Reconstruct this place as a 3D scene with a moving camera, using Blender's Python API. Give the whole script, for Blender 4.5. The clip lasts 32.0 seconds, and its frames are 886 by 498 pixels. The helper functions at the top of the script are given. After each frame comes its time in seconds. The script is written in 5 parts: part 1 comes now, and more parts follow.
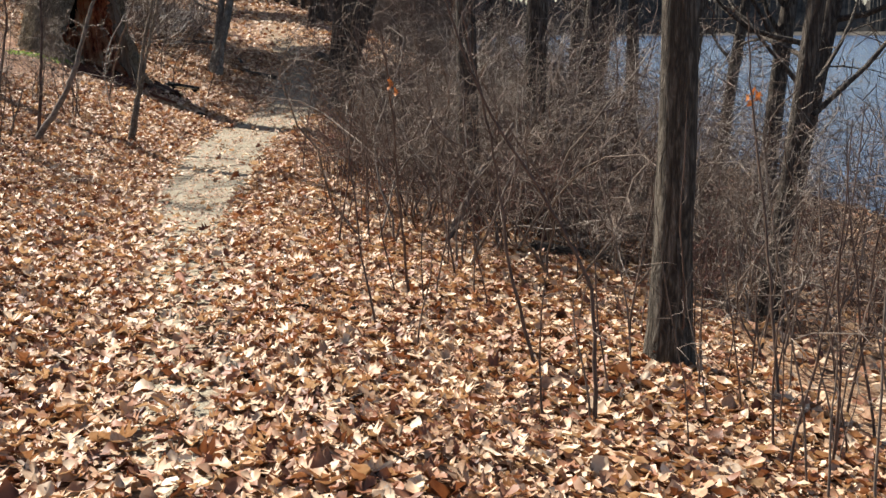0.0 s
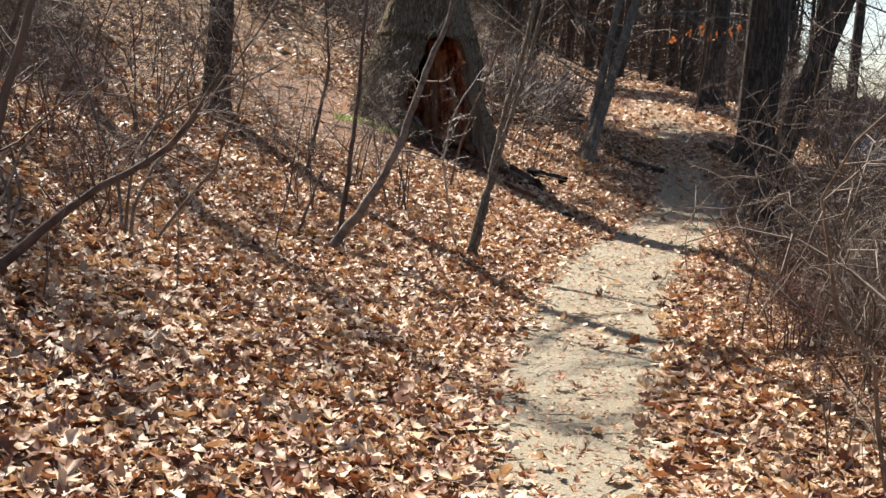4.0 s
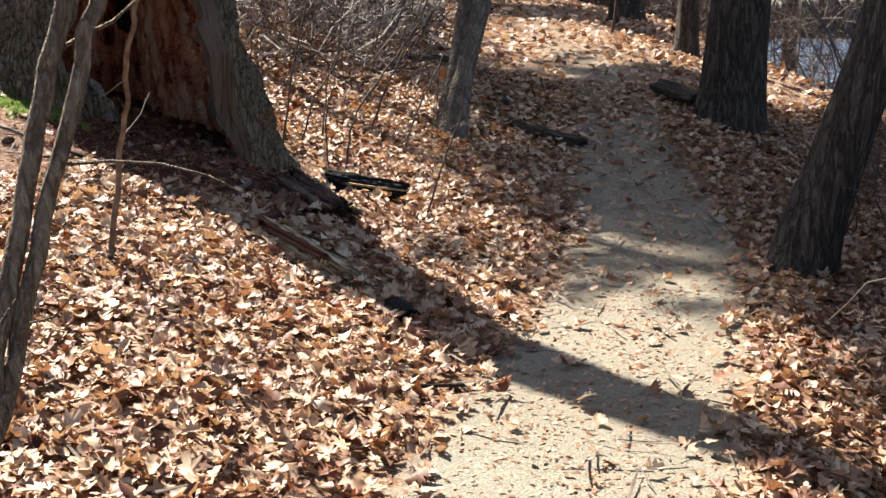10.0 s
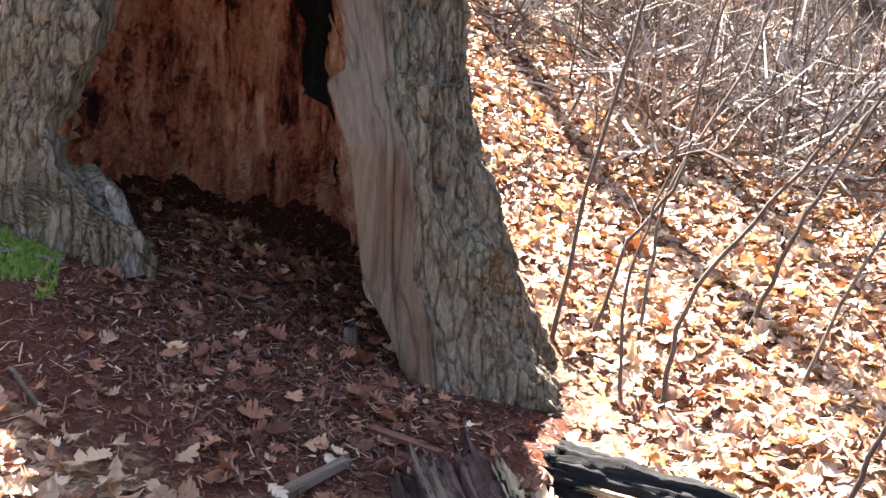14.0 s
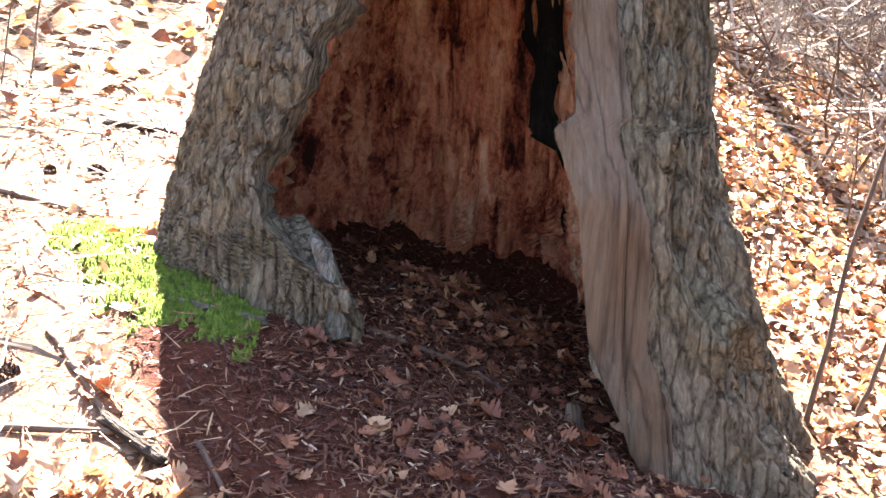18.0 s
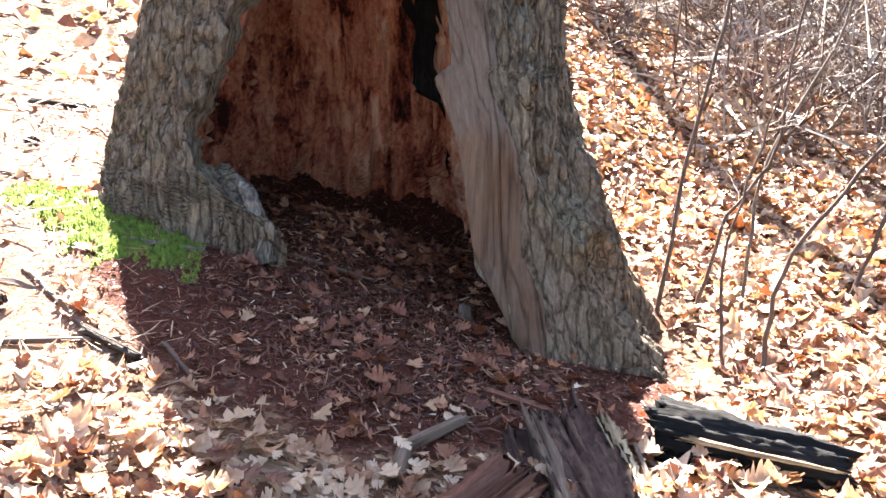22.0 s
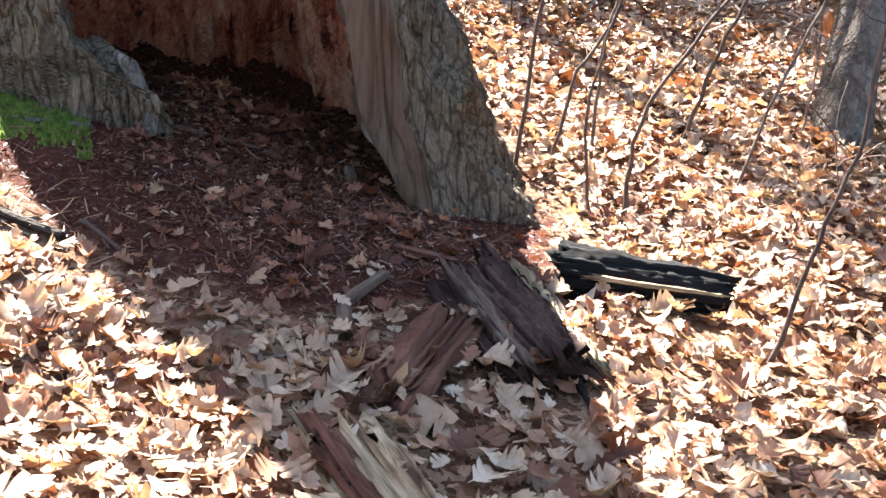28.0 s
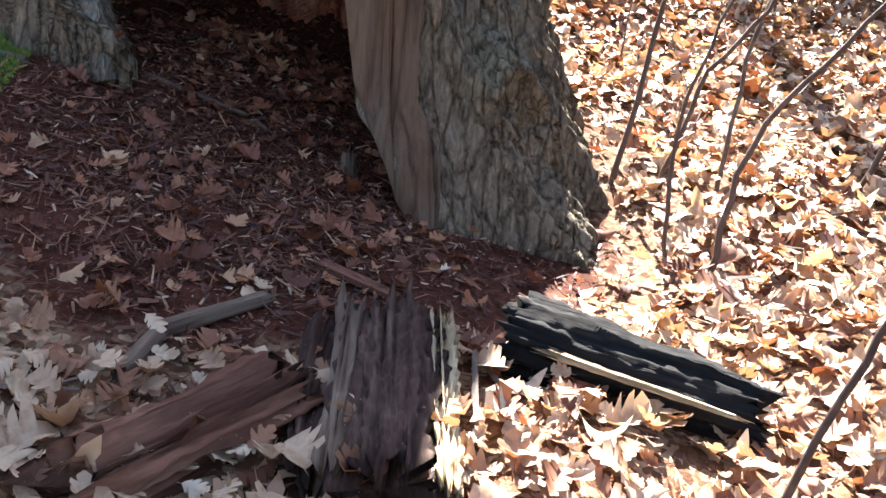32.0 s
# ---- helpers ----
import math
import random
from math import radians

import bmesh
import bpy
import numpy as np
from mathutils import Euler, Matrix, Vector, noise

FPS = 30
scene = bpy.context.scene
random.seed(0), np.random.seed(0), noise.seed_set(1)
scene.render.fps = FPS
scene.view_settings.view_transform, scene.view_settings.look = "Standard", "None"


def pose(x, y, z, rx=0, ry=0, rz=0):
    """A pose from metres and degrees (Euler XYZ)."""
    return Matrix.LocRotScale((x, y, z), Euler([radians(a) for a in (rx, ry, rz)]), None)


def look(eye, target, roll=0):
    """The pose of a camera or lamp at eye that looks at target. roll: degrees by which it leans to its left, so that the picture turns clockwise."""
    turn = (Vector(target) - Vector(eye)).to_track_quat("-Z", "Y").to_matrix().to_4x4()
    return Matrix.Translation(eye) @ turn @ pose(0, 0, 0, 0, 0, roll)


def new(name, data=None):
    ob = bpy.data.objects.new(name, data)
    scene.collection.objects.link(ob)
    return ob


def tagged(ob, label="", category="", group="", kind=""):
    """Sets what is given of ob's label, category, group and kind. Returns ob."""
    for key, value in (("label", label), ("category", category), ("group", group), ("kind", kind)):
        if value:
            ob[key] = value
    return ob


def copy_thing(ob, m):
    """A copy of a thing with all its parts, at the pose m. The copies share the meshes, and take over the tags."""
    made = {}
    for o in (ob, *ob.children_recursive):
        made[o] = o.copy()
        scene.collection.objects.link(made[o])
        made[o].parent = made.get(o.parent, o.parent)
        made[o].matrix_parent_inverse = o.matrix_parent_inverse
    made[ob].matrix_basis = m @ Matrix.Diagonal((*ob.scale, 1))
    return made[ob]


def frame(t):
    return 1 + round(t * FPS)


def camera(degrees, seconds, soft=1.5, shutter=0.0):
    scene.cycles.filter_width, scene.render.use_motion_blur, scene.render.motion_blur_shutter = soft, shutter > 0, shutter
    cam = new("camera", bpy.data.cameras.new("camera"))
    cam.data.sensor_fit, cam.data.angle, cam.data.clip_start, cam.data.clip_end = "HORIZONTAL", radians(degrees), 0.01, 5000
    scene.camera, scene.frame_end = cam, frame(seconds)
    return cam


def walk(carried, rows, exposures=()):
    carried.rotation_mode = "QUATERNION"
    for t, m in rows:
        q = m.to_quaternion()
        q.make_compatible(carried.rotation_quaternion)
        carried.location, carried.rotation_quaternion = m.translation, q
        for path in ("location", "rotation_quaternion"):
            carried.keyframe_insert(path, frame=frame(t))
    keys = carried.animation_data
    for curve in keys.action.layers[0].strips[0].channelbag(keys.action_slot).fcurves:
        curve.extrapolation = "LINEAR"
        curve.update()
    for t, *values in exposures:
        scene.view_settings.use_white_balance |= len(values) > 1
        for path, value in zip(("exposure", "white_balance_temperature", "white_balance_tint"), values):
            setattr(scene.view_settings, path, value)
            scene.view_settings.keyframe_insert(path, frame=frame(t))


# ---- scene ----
cam = camera(40.1, 32.0)
PATH = [
    (0, (0.023, 0.013, 1.526), (0.017, 1.981, 1.165), -0.2),
    (0.5, (0.13, 0.507, 1.485), (0.06, 2.478, 1.155), 3.3),
    (1, (-0.005, 1.08, 1.454), (-0.137, 3.059, 1.196), 2.8),
    (1.5, (-0.19, 1.722, 1.422), (-0.433, 3.691, 1.171), 1.9),
    (2, (-0.391, 2.383, 1.424), (-0.791, 4.327, 1.181), 4.2),
    (2.5, (-0.609, 3.054, 1.419), (-1.041, 4.991, 1.175), 2.5),
    (3, (-0.775, 3.706, 1.422), (-1.249, 5.635, 1.195), 2.6),
    (3.5, (-1.023, 4.356, 1.4), (-1.574, 6.262, 1.151), 4.6),
    (5.5, (-1.692, 7.121, 1.439), (-2.177, 9.052, 1.243), -3.8),
    (6, (-1.782, 7.725, 1.45), (-2.183, 9.67, 1.217), -1.7),
    (6.5, (-1.865, 8.26, 1.465), (-2.088, 10.231, 1.209), -1.9),
    (7, (-1.905, 8.875, 1.474), (-2.199, 10.836, 1.215), -0.4),
    (7.5, (-2.036, 9.505, 1.461), (-2.433, 11.448, 1.201), -1.0),
    (8, (-2.109, 10.105, 1.442), (-2.488, 12.05, 1.169), -2.2),
    (8.5, (-2.183, 10.701, 1.478), (-2.518, 12.647, 1.161), 0.7),
    (9, (-2.305, 11.329, 1.531), (-2.584, 13.28, 1.187), -1.9),
    (9.5, (-2.34, 11.975, 1.534), (-2.647, 13.923, 1.196), -1.0),
    (10, (-2.346, 12.581, 1.503), (-2.722, 14.513, 1.148), -0.0),
    (10.5, (-2.349, 13.196, 1.537), (-2.618, 15.146, 1.187), -5.8),
    (11, (-2.362, 13.771, 1.547), (-2.694, 15.705, 1.16), -2.5),
    (11.5, (-2.467, 14.386, 1.499), (-2.881, 16.32, 1.204), -0.3),
    (12, (-2.539, 15.02, 1.437), (-3.166, 16.901, 1.179), -1.5),
    (12.5, (-2.612, 15.629, 1.37), (-3.453, 17.426, 1.11), -0.1),
    (13, (-2.752, 16.211, 1.388), (-3.632, 17.989, 1.132), 0.0),
    (13.5, (-2.842, 16.751, 1.442), (-3.825, 18.481, 1.241), 0.2),
    (14, (-3.025, 17.15, 1.446), (-4.17, 18.775, 1.23), 2.3),
    (14.5, (-3.208, 17.428, 1.468), (-4.44, 18.99, 1.264), 1.9),
    (15, (-3.286, 17.433, 1.491), (-4.632, 18.898, 1.286), 4.0),
    (15.5, (-3.275, 17.453, 1.496), (-4.611, 18.927, 1.289), 4.8),
    (17.5, (-3.269, 17.46, 1.488), (-4.69, 18.855, 1.311), 2.5),
    (18, (-3.277, 17.462, 1.483), (-4.712, 18.844, 1.308), 2.7),
    (18.5, (-3.268, 17.443, 1.474), (-4.7, 18.83, 1.309), 2.5),
    (19, (-3.283, 17.441, 1.482), (-4.718, 18.823, 1.308), 3.7),
    (19.5, (-3.292, 17.449, 1.488), (-4.715, 18.842, 1.307), 3.8),
    (20, (-3.288, 17.437, 1.494), (-4.705, 18.837, 1.317), 3.9),
    (20.5, (-3.288, 17.431, 1.498), (-4.699, 18.836, 1.313), 3.7),
    (21, (-3.282, 17.387, 1.502), (-4.655, 18.827, 1.295), 1.5),
    (21.5, (-3.027, 17.162, 1.435), (-4.377, 18.628, 1.264), 2.3),
    (22, (-2.822, 16.944, 1.401), (-4.123, 18.449, 1.189), -0.4),
    (22.5, (-2.696, 16.682, 1.373), (-3.869, 18.287, 1.158), -3.2),
    (23, (-2.607, 16.578, 1.37), (-3.71, 18.236, 1.184), -1.7),
    (23.5, (-2.589, 16.575, 1.378), (-3.694, 18.231, 1.191), -0.9),
    (24, (-2.587, 16.581, 1.378), (-3.696, 18.236, 1.195), -0.1),
    (24.5, (-2.598, 16.583, 1.371), (-3.709, 18.234, 1.173), 0.1),
    (25, (-2.602, 16.584, 1.369), (-3.719, 18.231, 1.171), 0.5),
    (25.5, (-2.617, 16.597, 1.364), (-3.74, 18.239, 1.159), 0.3),
    (27.5, (-3.005, 16.749, 1.407), (-4.029, 18.431, 1.057), -5.8),
    (28, (-3.092, 16.545, 1.44), (-4.036, 18.251, 0.992), -1.6),
    (28.5, (-3.004, 16.42, 1.455), (-3.929, 18.12, 0.951), -4.8),
    (29, (-3.015, 16.395, 1.481), (-3.886, 18.129, 0.993), -3.9),
    (29.5, (-2.998, 16.406, 1.477), (-3.849, 18.154, 1.008), -3.4),
    (30, (-2.942, 16.613, 1.4), (-3.798, 18.34, 0.868), -5.6),
    (30.5, (-2.908, 17.07, 1.409), (-3.852, 18.727, 0.807), -6.9),
    (31, (-2.823, 17.488, 1.361), (-3.968, 19.045, 0.844), 0.1),
    (31.5, (-2.868, 17.798, 1.296), (-4.164, 19.247, 0.824), 4.5),
    (32, (-2.897, 17.939, 1.283), (-4.292, 19.301, 0.836), 3.7),
]
walk(cam, [(t, look(eye, target, roll)) for t, eye, target, roll in PATH],
     exposures=[(0, 1.5, 6500, 9), (6, 1.7, 6550, 9), (9, 1.75, 6450, 9), (11.5, 2.5, 6350, 10), (13, 3.15, 6250, 11), (15, 4.15, 6750, 15), (21, 4.15, 6750, 15), (22.5, 3.77, 6350, 13), (25.5, 3.54, 6250, 12), (28, 3.35, 6300, 11), (30, 3.0, 6400, 10), (32, 3.4, 6250, 11)])

# ---- light ----
world = bpy.data.worlds.new("World")
scene.world = world
world.use_nodes = True
_wn = world.node_tree
_sky = _wn.nodes.new("ShaderNodeTexSky")
_sky.sky_type = 'NISHITA'
_sky.sun_disc = False
_sky.sun_elevation = radians(50)
_sky.sun_rotation = radians(-46)
_sky.air_density, _sky.dust_density, _sky.ozone_density = 0.9, 1.7, 0.8
_wn.links.new(_sky.outputs[0], _wn.nodes["Background"].inputs[0])
_wn.nodes["Background"].inputs[1].default_value = 0.062
_sun = bpy.data.lights.new("sun", 'SUN')
_sun.energy, _sun.angle, _sun.color = 5.0, radians(0.55), (1.0, 0.95, 0.87)
sun = new("sun", _sun)
sun.matrix_world = look((-7.31, 6.82, 11.9), (0, 0, 0))


# ---- materials ----
class Nodes:
    """A small writer for node materials."""

    def __init__(self, name, rough=0.8, spec=0.3):
        self.mat = bpy.data.materials.new(name)
        self.mat.use_nodes = True
        self.t = self.mat.node_tree
        self.bsdf = self.t.nodes["Principled BSDF"]
        self.bsdf.inputs["Roughness"].default_value = rough
        self.bsdf.inputs["Specular IOR Level"].default_value = spec

    def put(self, socket, value):
        if hasattr(value, "is_output"):
            self.t.links.new(value, socket)
        elif isinstance(value, tuple) and len(value) == 3 and socket.type == 'RGBA':
            socket.default_value = (*value, 1)
        else:
            socket.default_value = value

    def node(self, kind, out=0, props=(), **inputs):
        n = self.t.nodes.new(kind)
        props = dict(props)
        if "operation" in props:
            n.operation = props["operation"]
        if "feature" in props:
            n.feature = props["feature"]
        for k, v in inputs.items():
            key = k.replace("_", " ")
            self.put(n.inputs[int(key[1:])] if key[0] == "i" and key[1:].isdigit() else n.inputs[key], v)
        return n.outputs[out]

    def coords(self, scale=(1, 1, 1), kind="Object"):
        tc = self.t.nodes.new("ShaderNodeTexCoord").outputs[kind]
        return self.node("ShaderNodeMapping", Vector=tc, Scale=scale)

    def position(self):
        return self.t.nodes.new("ShaderNodeNewGeometry").outputs["Position"]

    def island(self):
        return self.t.nodes.new("ShaderNodeNewGeometry").outputs["Random Per Island"]

    def chance(self):
        return self.t.nodes.new("ShaderNodeObjectInfo").outputs["Random"]

    def noise(self, vec, scale, detail=5.0, rough=0.6, dist=0.0, out=0):
        return self.node("ShaderNodeTexNoise", out, Vector=vec, Scale=scale, Detail=detail, Roughness=rough, Distortion=dist)

    def voronoi(self, vec, scale, out=0, feature='F1'):
        return self.node("ShaderNodeTexVoronoi", out, {"feature": feature}, Vector=vec, Scale=scale)

    def ramp(self, fac, stops):
        n = self.t.nodes.new("ShaderNodeValToRGB")
        e = n.color_ramp.elements
        while len(e) < len(stops):
            e.new(0.5)
        for el, (p, c) in zip(e, stops):
            el.position = p
            el.color = (*c, 1) if isinstance(c, tuple) else (c, c, c, 1)
        self.t.links.new(fac, n.inputs[0])
        return n.outputs[0]

    def mix(self, fac, a, b, how='MIX'):
        n = self.t.nodes.new("ShaderNodeMix")
        n.data_type, n.blend_type = 'RGBA', how
        for s, v in ((n.inputs[0], fac), (n.inputs[6], a), (n.inputs[7], b)):
            self.put(s, v)
        return n.outputs[2]

    def math(self, how, a, b=0.0, clamp=False):
        n = self.t.nodes.new("ShaderNodeMath")
        n.operation, n.use_clamp = how, clamp
        self.put(n.inputs[0], a)
        self.put(n.inputs[1], b)
        return n.outputs[0]

    def attribute(self, name):
        n = self.t.nodes.new("ShaderNodeAttribute")
        n.attribute_name = name
        return n.outputs["Fac"]

    def bump(self, height, strength=0.5, distance=0.02):
        n = self.t.nodes.new("ShaderNodeBump")
        n.inputs["Strength"].default_value, n.inputs["Distance"].default_value = strength, distance
        self.t.links.new(height, n.inputs["Height"])
        self.t.links.new(n.outputs[0], self.bsdf.inputs["Normal"])

    def colour(self, c):
        self.put(self.bsdf.inputs["Base Color"], c)
        return self.mat


def bark_material(name, dark, mid, light, scale=1.0, moss=0.0, stretch=0.16):
    m = Nodes(name, 0.9, 0.15)
    v = m.coords((9 * scale, 9 * scale, 9 * stretch * scale))
    n1 = m.noise(v, 2.0, 3, 0.55, 0.5)
    n1b = m.noise(v, 5.2, 3, 0.6, 0.4)
    n2 = m.noise(m.coords((1, 1, 1)), 2.2, 4)
    n3 = m.noise(m.coords((30 * scale, 30 * scale, 12 * scale)), 1.8, 6, 0.7)
    f1 = m.math('MULTIPLY', m.math('ABSOLUTE', m.math('SUBTRACT', n1, 0.5)), 9.0, True)
    f2 = m.math('MULTIPLY', m.math('ABSOLUTE', m.math('SUBTRACT', n1b, 0.5)), 8.0, True)
    h = m.math('ADD', m.math('ADD', m.math('MULTIPLY', f1, 0.5), m.math('MULTIPLY', f2, 0.3)), m.math('MULTIPLY', n3, 0.4))
    c = m.ramp(h, [(0.30, dark), (0.68, mid), (1.05, light)])
    c = m.mix(m.math('MULTIPLY', n2, 0.55), c, m.mix(0.5, c, light))
    if moss:
        g = m.ramp(m.noise(m.coords((1, 1, 0.6)), 3.1, 6), [(0.55, 0.0), (0.75, moss)])
        c = m.mix(g, c, (0.09, 0.11, 0.045))
    m.bump(h, 1.0, 0.035 / scale)
    return m.colour(c)


BARK = bark_material("grey_bark", (0.02, 0.016, 0.012), (0.07, 0.056, 0.043), (0.17, 0.145, 0.115))
BARK_DARK = bark_material("dark_bark", (0.02, 0.015, 0.012), (0.07, 0.055, 0.043), (0.155, 0.13, 0.105))
BARK_SMOOTH = bark_material("smooth_grey_bark", (0.12, 0.10, 0.08), (0.20, 0.172, 0.138), (0.29, 0.255, 0.205), 0.6, 0.15, 0.5)

YOUNG_BARK = bark_material("smooth_brown_bark", (0.10, 0.072, 0.05), (0.21, 0.16, 0.115), (0.31, 0.25, 0.185), 1.6, 0.15, 0.3)


def old_bark():
    """Scaly plates parted by dark furrows, greener in places."""
    m = Nodes("furrowed_old_bark", 0.92, 0.12)
    base = m.coords((1, 1, 0.2))
    bend = m.node("ShaderNodeVectorMath", 0, {"operation": 'MULTIPLY'}, i0=m.noise(m.coords(), 7.0, 4, 0.6, out=1), i1=(0.05, 0.05, 0.02))
    v = m.node("ShaderNodeVectorMath", 0, {"operation": 'ADD'}, i0=base, i1=bend)
    plate = m.math('MULTIPLY', m.voronoi(v, 27.0, 0, 'DISTANCE_TO_EDGE'), 6.0, True)
    scale = m.math('MULTIPLY', m.voronoi(v, 74.0, 0, 'DISTANCE_TO_EDGE'), 3.0, True)
    fine = m.noise(m.coords((1, 1, 0.6)), 75.0, 6, 0.72)
    big = m.noise(m.coords(), 2.6, 4)
    hgt = m.math('ADD', m.math('ADD', m.math('MULTIPLY', plate, 0.24), m.math('MULTIPLY', scale, 0.13)), m.math('ADD', m.math('MULTIPLY', fine, 0.52), m.math('MULTIPLY', m.noise(m.coords((1, 1, 0.14)), 34.0, 5, 0.65, 0.5), 0.32)))
    c = m.ramp(hgt, [(0.36, (0.03, 0.022, 0.015)), (0.5, (0.115, 0.088, 0.06)), (0.67, (0.20, 0.16, 0.112)), (0.86, (0.33, 0.272, 0.195))])
    c = m.mix(m.ramp(big, [(0.5, 0.0), (0.75, 0.4)]), c, m.mix(1.0, c, (0.9, 0.95, 0.6), 'MULTIPLY'))
    m.bump(hgt, 1.0, 0.042)
    return m.colour(c)


BARK_OLD = old_bark()


def wood_material(name, stops, rough=0.85, grain=30.0, wet=False):
    m = Nodes(name, rough, 0.5 if wet else 0.2)
    v = m.coords((grain, grain, grain * 0.07))
    n1 = m.noise(v, 1.0, 7, 0.65, 0.9)
    n2 = m.noise(m.coords((1, 1, 0.5)), 5.0, 5)
    h = m.math('ADD', m.math('MULTIPLY', n1, 0.65), m.math('MULTIPLY', n2, 0.45))
    c = m.ramp(h, stops)
    m.bump(n1, 0.7, 0.012)
    return m.colour(c)




def rot_material():
    m = Nodes("rotten_red_heartwood", 0.92, 0.15)
    v = m.coords((13, 13, 2.6))
    n1 = m.noise(v, 1.0, 8, 0.68, 0.8)
    n2 = m.noise(m.coords(), 7.0, 8, 0.7)
    n3 = m.noise(m.coords(), 55.0, 4, 0.7)
    n4 = m.noise(m.coords((6, 6, 0.9)), 1.0, 3, 0.5)
    h = m.math('ADD', m.math('ADD', m.math('MULTIPLY', n1, 0.45), m.math('MULTIPLY', n2, 0.35)), m.math('MULTIPLY', m.math('SUBTRACT', n3, 0.5), 0.3))
    h = m.math('ADD', h, m.math('MULTIPLY', m.math('SUBTRACT', n4, 0.38), 0.75))
    spots = m.ramp(m.noise(m.coords((1, 1, 0.6)), 11.0, 5, 0.6, 0.6), [(0.36, 0.0), (0.5, 1.0)])
    h = m.math('ADD', m.math('MULTIPLY', m.math('SUBTRACT', h, 0.47), 1.25), m.math('ADD', m.math('MULTIPLY', spots, 0.13), 0.42))
    m.bump(h, 1.0, 0.05)
    return m.colour(m.ramp(h, [(0.27, (0.035, 0.011, 0.008)), (0.38, (0.23, 0.055, 0.034)), (0.48, (0.52, 0.165, 0.09)), (0.60, (0.70, 0.31, 0.175)), (0.75, (0.80, 0.52, 0.35))]))


ROT_RED = rot_material()

GREY_WOOD = wood_material("weathered_grey_wood", [(0.38, (0.035, 0.02, 0.014)), (0.47, (0.085, 0.054, 0.036)), (0.58, (0.15, 0.104, 0.072)), (0.72, (0.26, 0.205, 0.155))], 0.88, 30)
PALE_WOOD = wood_material("pale_wood_and_sunlit_edges", [(0.42, (0.07, 0.035, 0.018)), (0.49, (0.26, 0.165, 0.09)), (0.56, (0.46, 0.36, 0.22)), (0.72, (0.64, 0.55, 0.38))], 0.85, 26)
BROWN_WOOD = wood_material("red_brown_rotten_wood", [(0.3, (0.03, 0.013, 0.008)), (0.5, (0.12, 0.048, 0.029)), (0.66, (0.22, 0.105, 0.064)), (0.85, (0.38, 0.235, 0.16))], 0.85, 22)
def bare_wood():
    """Smooth weathered wood: fine upright grain, a few dark checks, brown and greenish patches."""
    m = Nodes("bare_weathered_wood", 0.85, 0.2)
    grain = m.noise(m.coords((1, 1, 0.09)), 70.0, 7, 0.7, 0.6)
    check = m.math('MULTIPLY', m.math('ABSOLUTE', m.math('SUBTRACT', m.noise(m.coords((1, 1, 0.08)), 9.0, 2, 0.5, 0.4), 0.5)), 26.0, True)
    patch = m.noise(m.coords((1, 1, 0.35)), 5.0, 4, 0.6)
    h = m.math('ADD', m.math('MULTIPLY', grain, 0.6), m.math('MULTIPLY', check, 0.16))
    c = m.ramp(h, [(0.18, (0.035, 0.023, 0.016)), (0.36, (0.10, 0.073, 0.053)), (0.52, (0.155, 0.118, 0.087)), (0.72, (0.23, 0.186, 0.142))])
    c = m.mix(m.ramp(patch, [(0.36, 0.0), (0.62, 0.9)]), c, m.mix(1.0, c, (0.68, 0.52, 0.38), 'MULTIPLY'))
    m.bump(h, 0.6, 0.008)
    return m.colour(c)


BARE_WOOD = bare_wood()
DARK_WOOD = wood_material("dark_rotten_wood", [(0.36, (0.012, 0.006, 0.005)), (0.5, (0.044, 0.023, 0.017)), (0.64, (0.105, 0.062, 0.046)), (0.82, (0.27, 0.20, 0.155))], 0.9, 40)
# Blackened log wood; also painted on as the shade of the hollow's gap.
CHAR_AND_SHADE = wood_material("wet_black_wood_and_gap_shade", [(0.35, (0.003, 0.003, 0.003)), (0.58, (0.009, 0.0085, 0.008)), (0.72, (0.024, 0.022, 0.02)), (0.92, (0.06, 0.052, 0.045))], 0.92, 45)


def twig_material(name, dark, light):
    m = Nodes(name, 0.75, 0.25)
    n = m.noise(m.coords((1, 1, 1)), 14.0, 3)
    c = m.ramp(n, [(0.3, dark), (0.7, light)])
    c = m.mix(m.math('MULTIPLY', m.chance(), 0.6), c, (0.10, 0.065, 0.045))
    return m.colour(c)


TWIG = twig_material("brown_twig_bark", (0.035, 0.021, 0.016), (0.135, 0.088, 0.066))
TWIG_GREY = twig_material("grey_twig_bark", (0.05, 0.037, 0.029), (0.23, 0.18, 0.14))
PALE_GREY = twig_material("pale_grey_twig_bark", (0.15, 0.12, 0.10), (0.42, 0.36, 0.30))
TWIG_RED = twig_material("red_twig_bark", (0.07, 0.024, 0.02), (0.20, 0.085, 0.066))


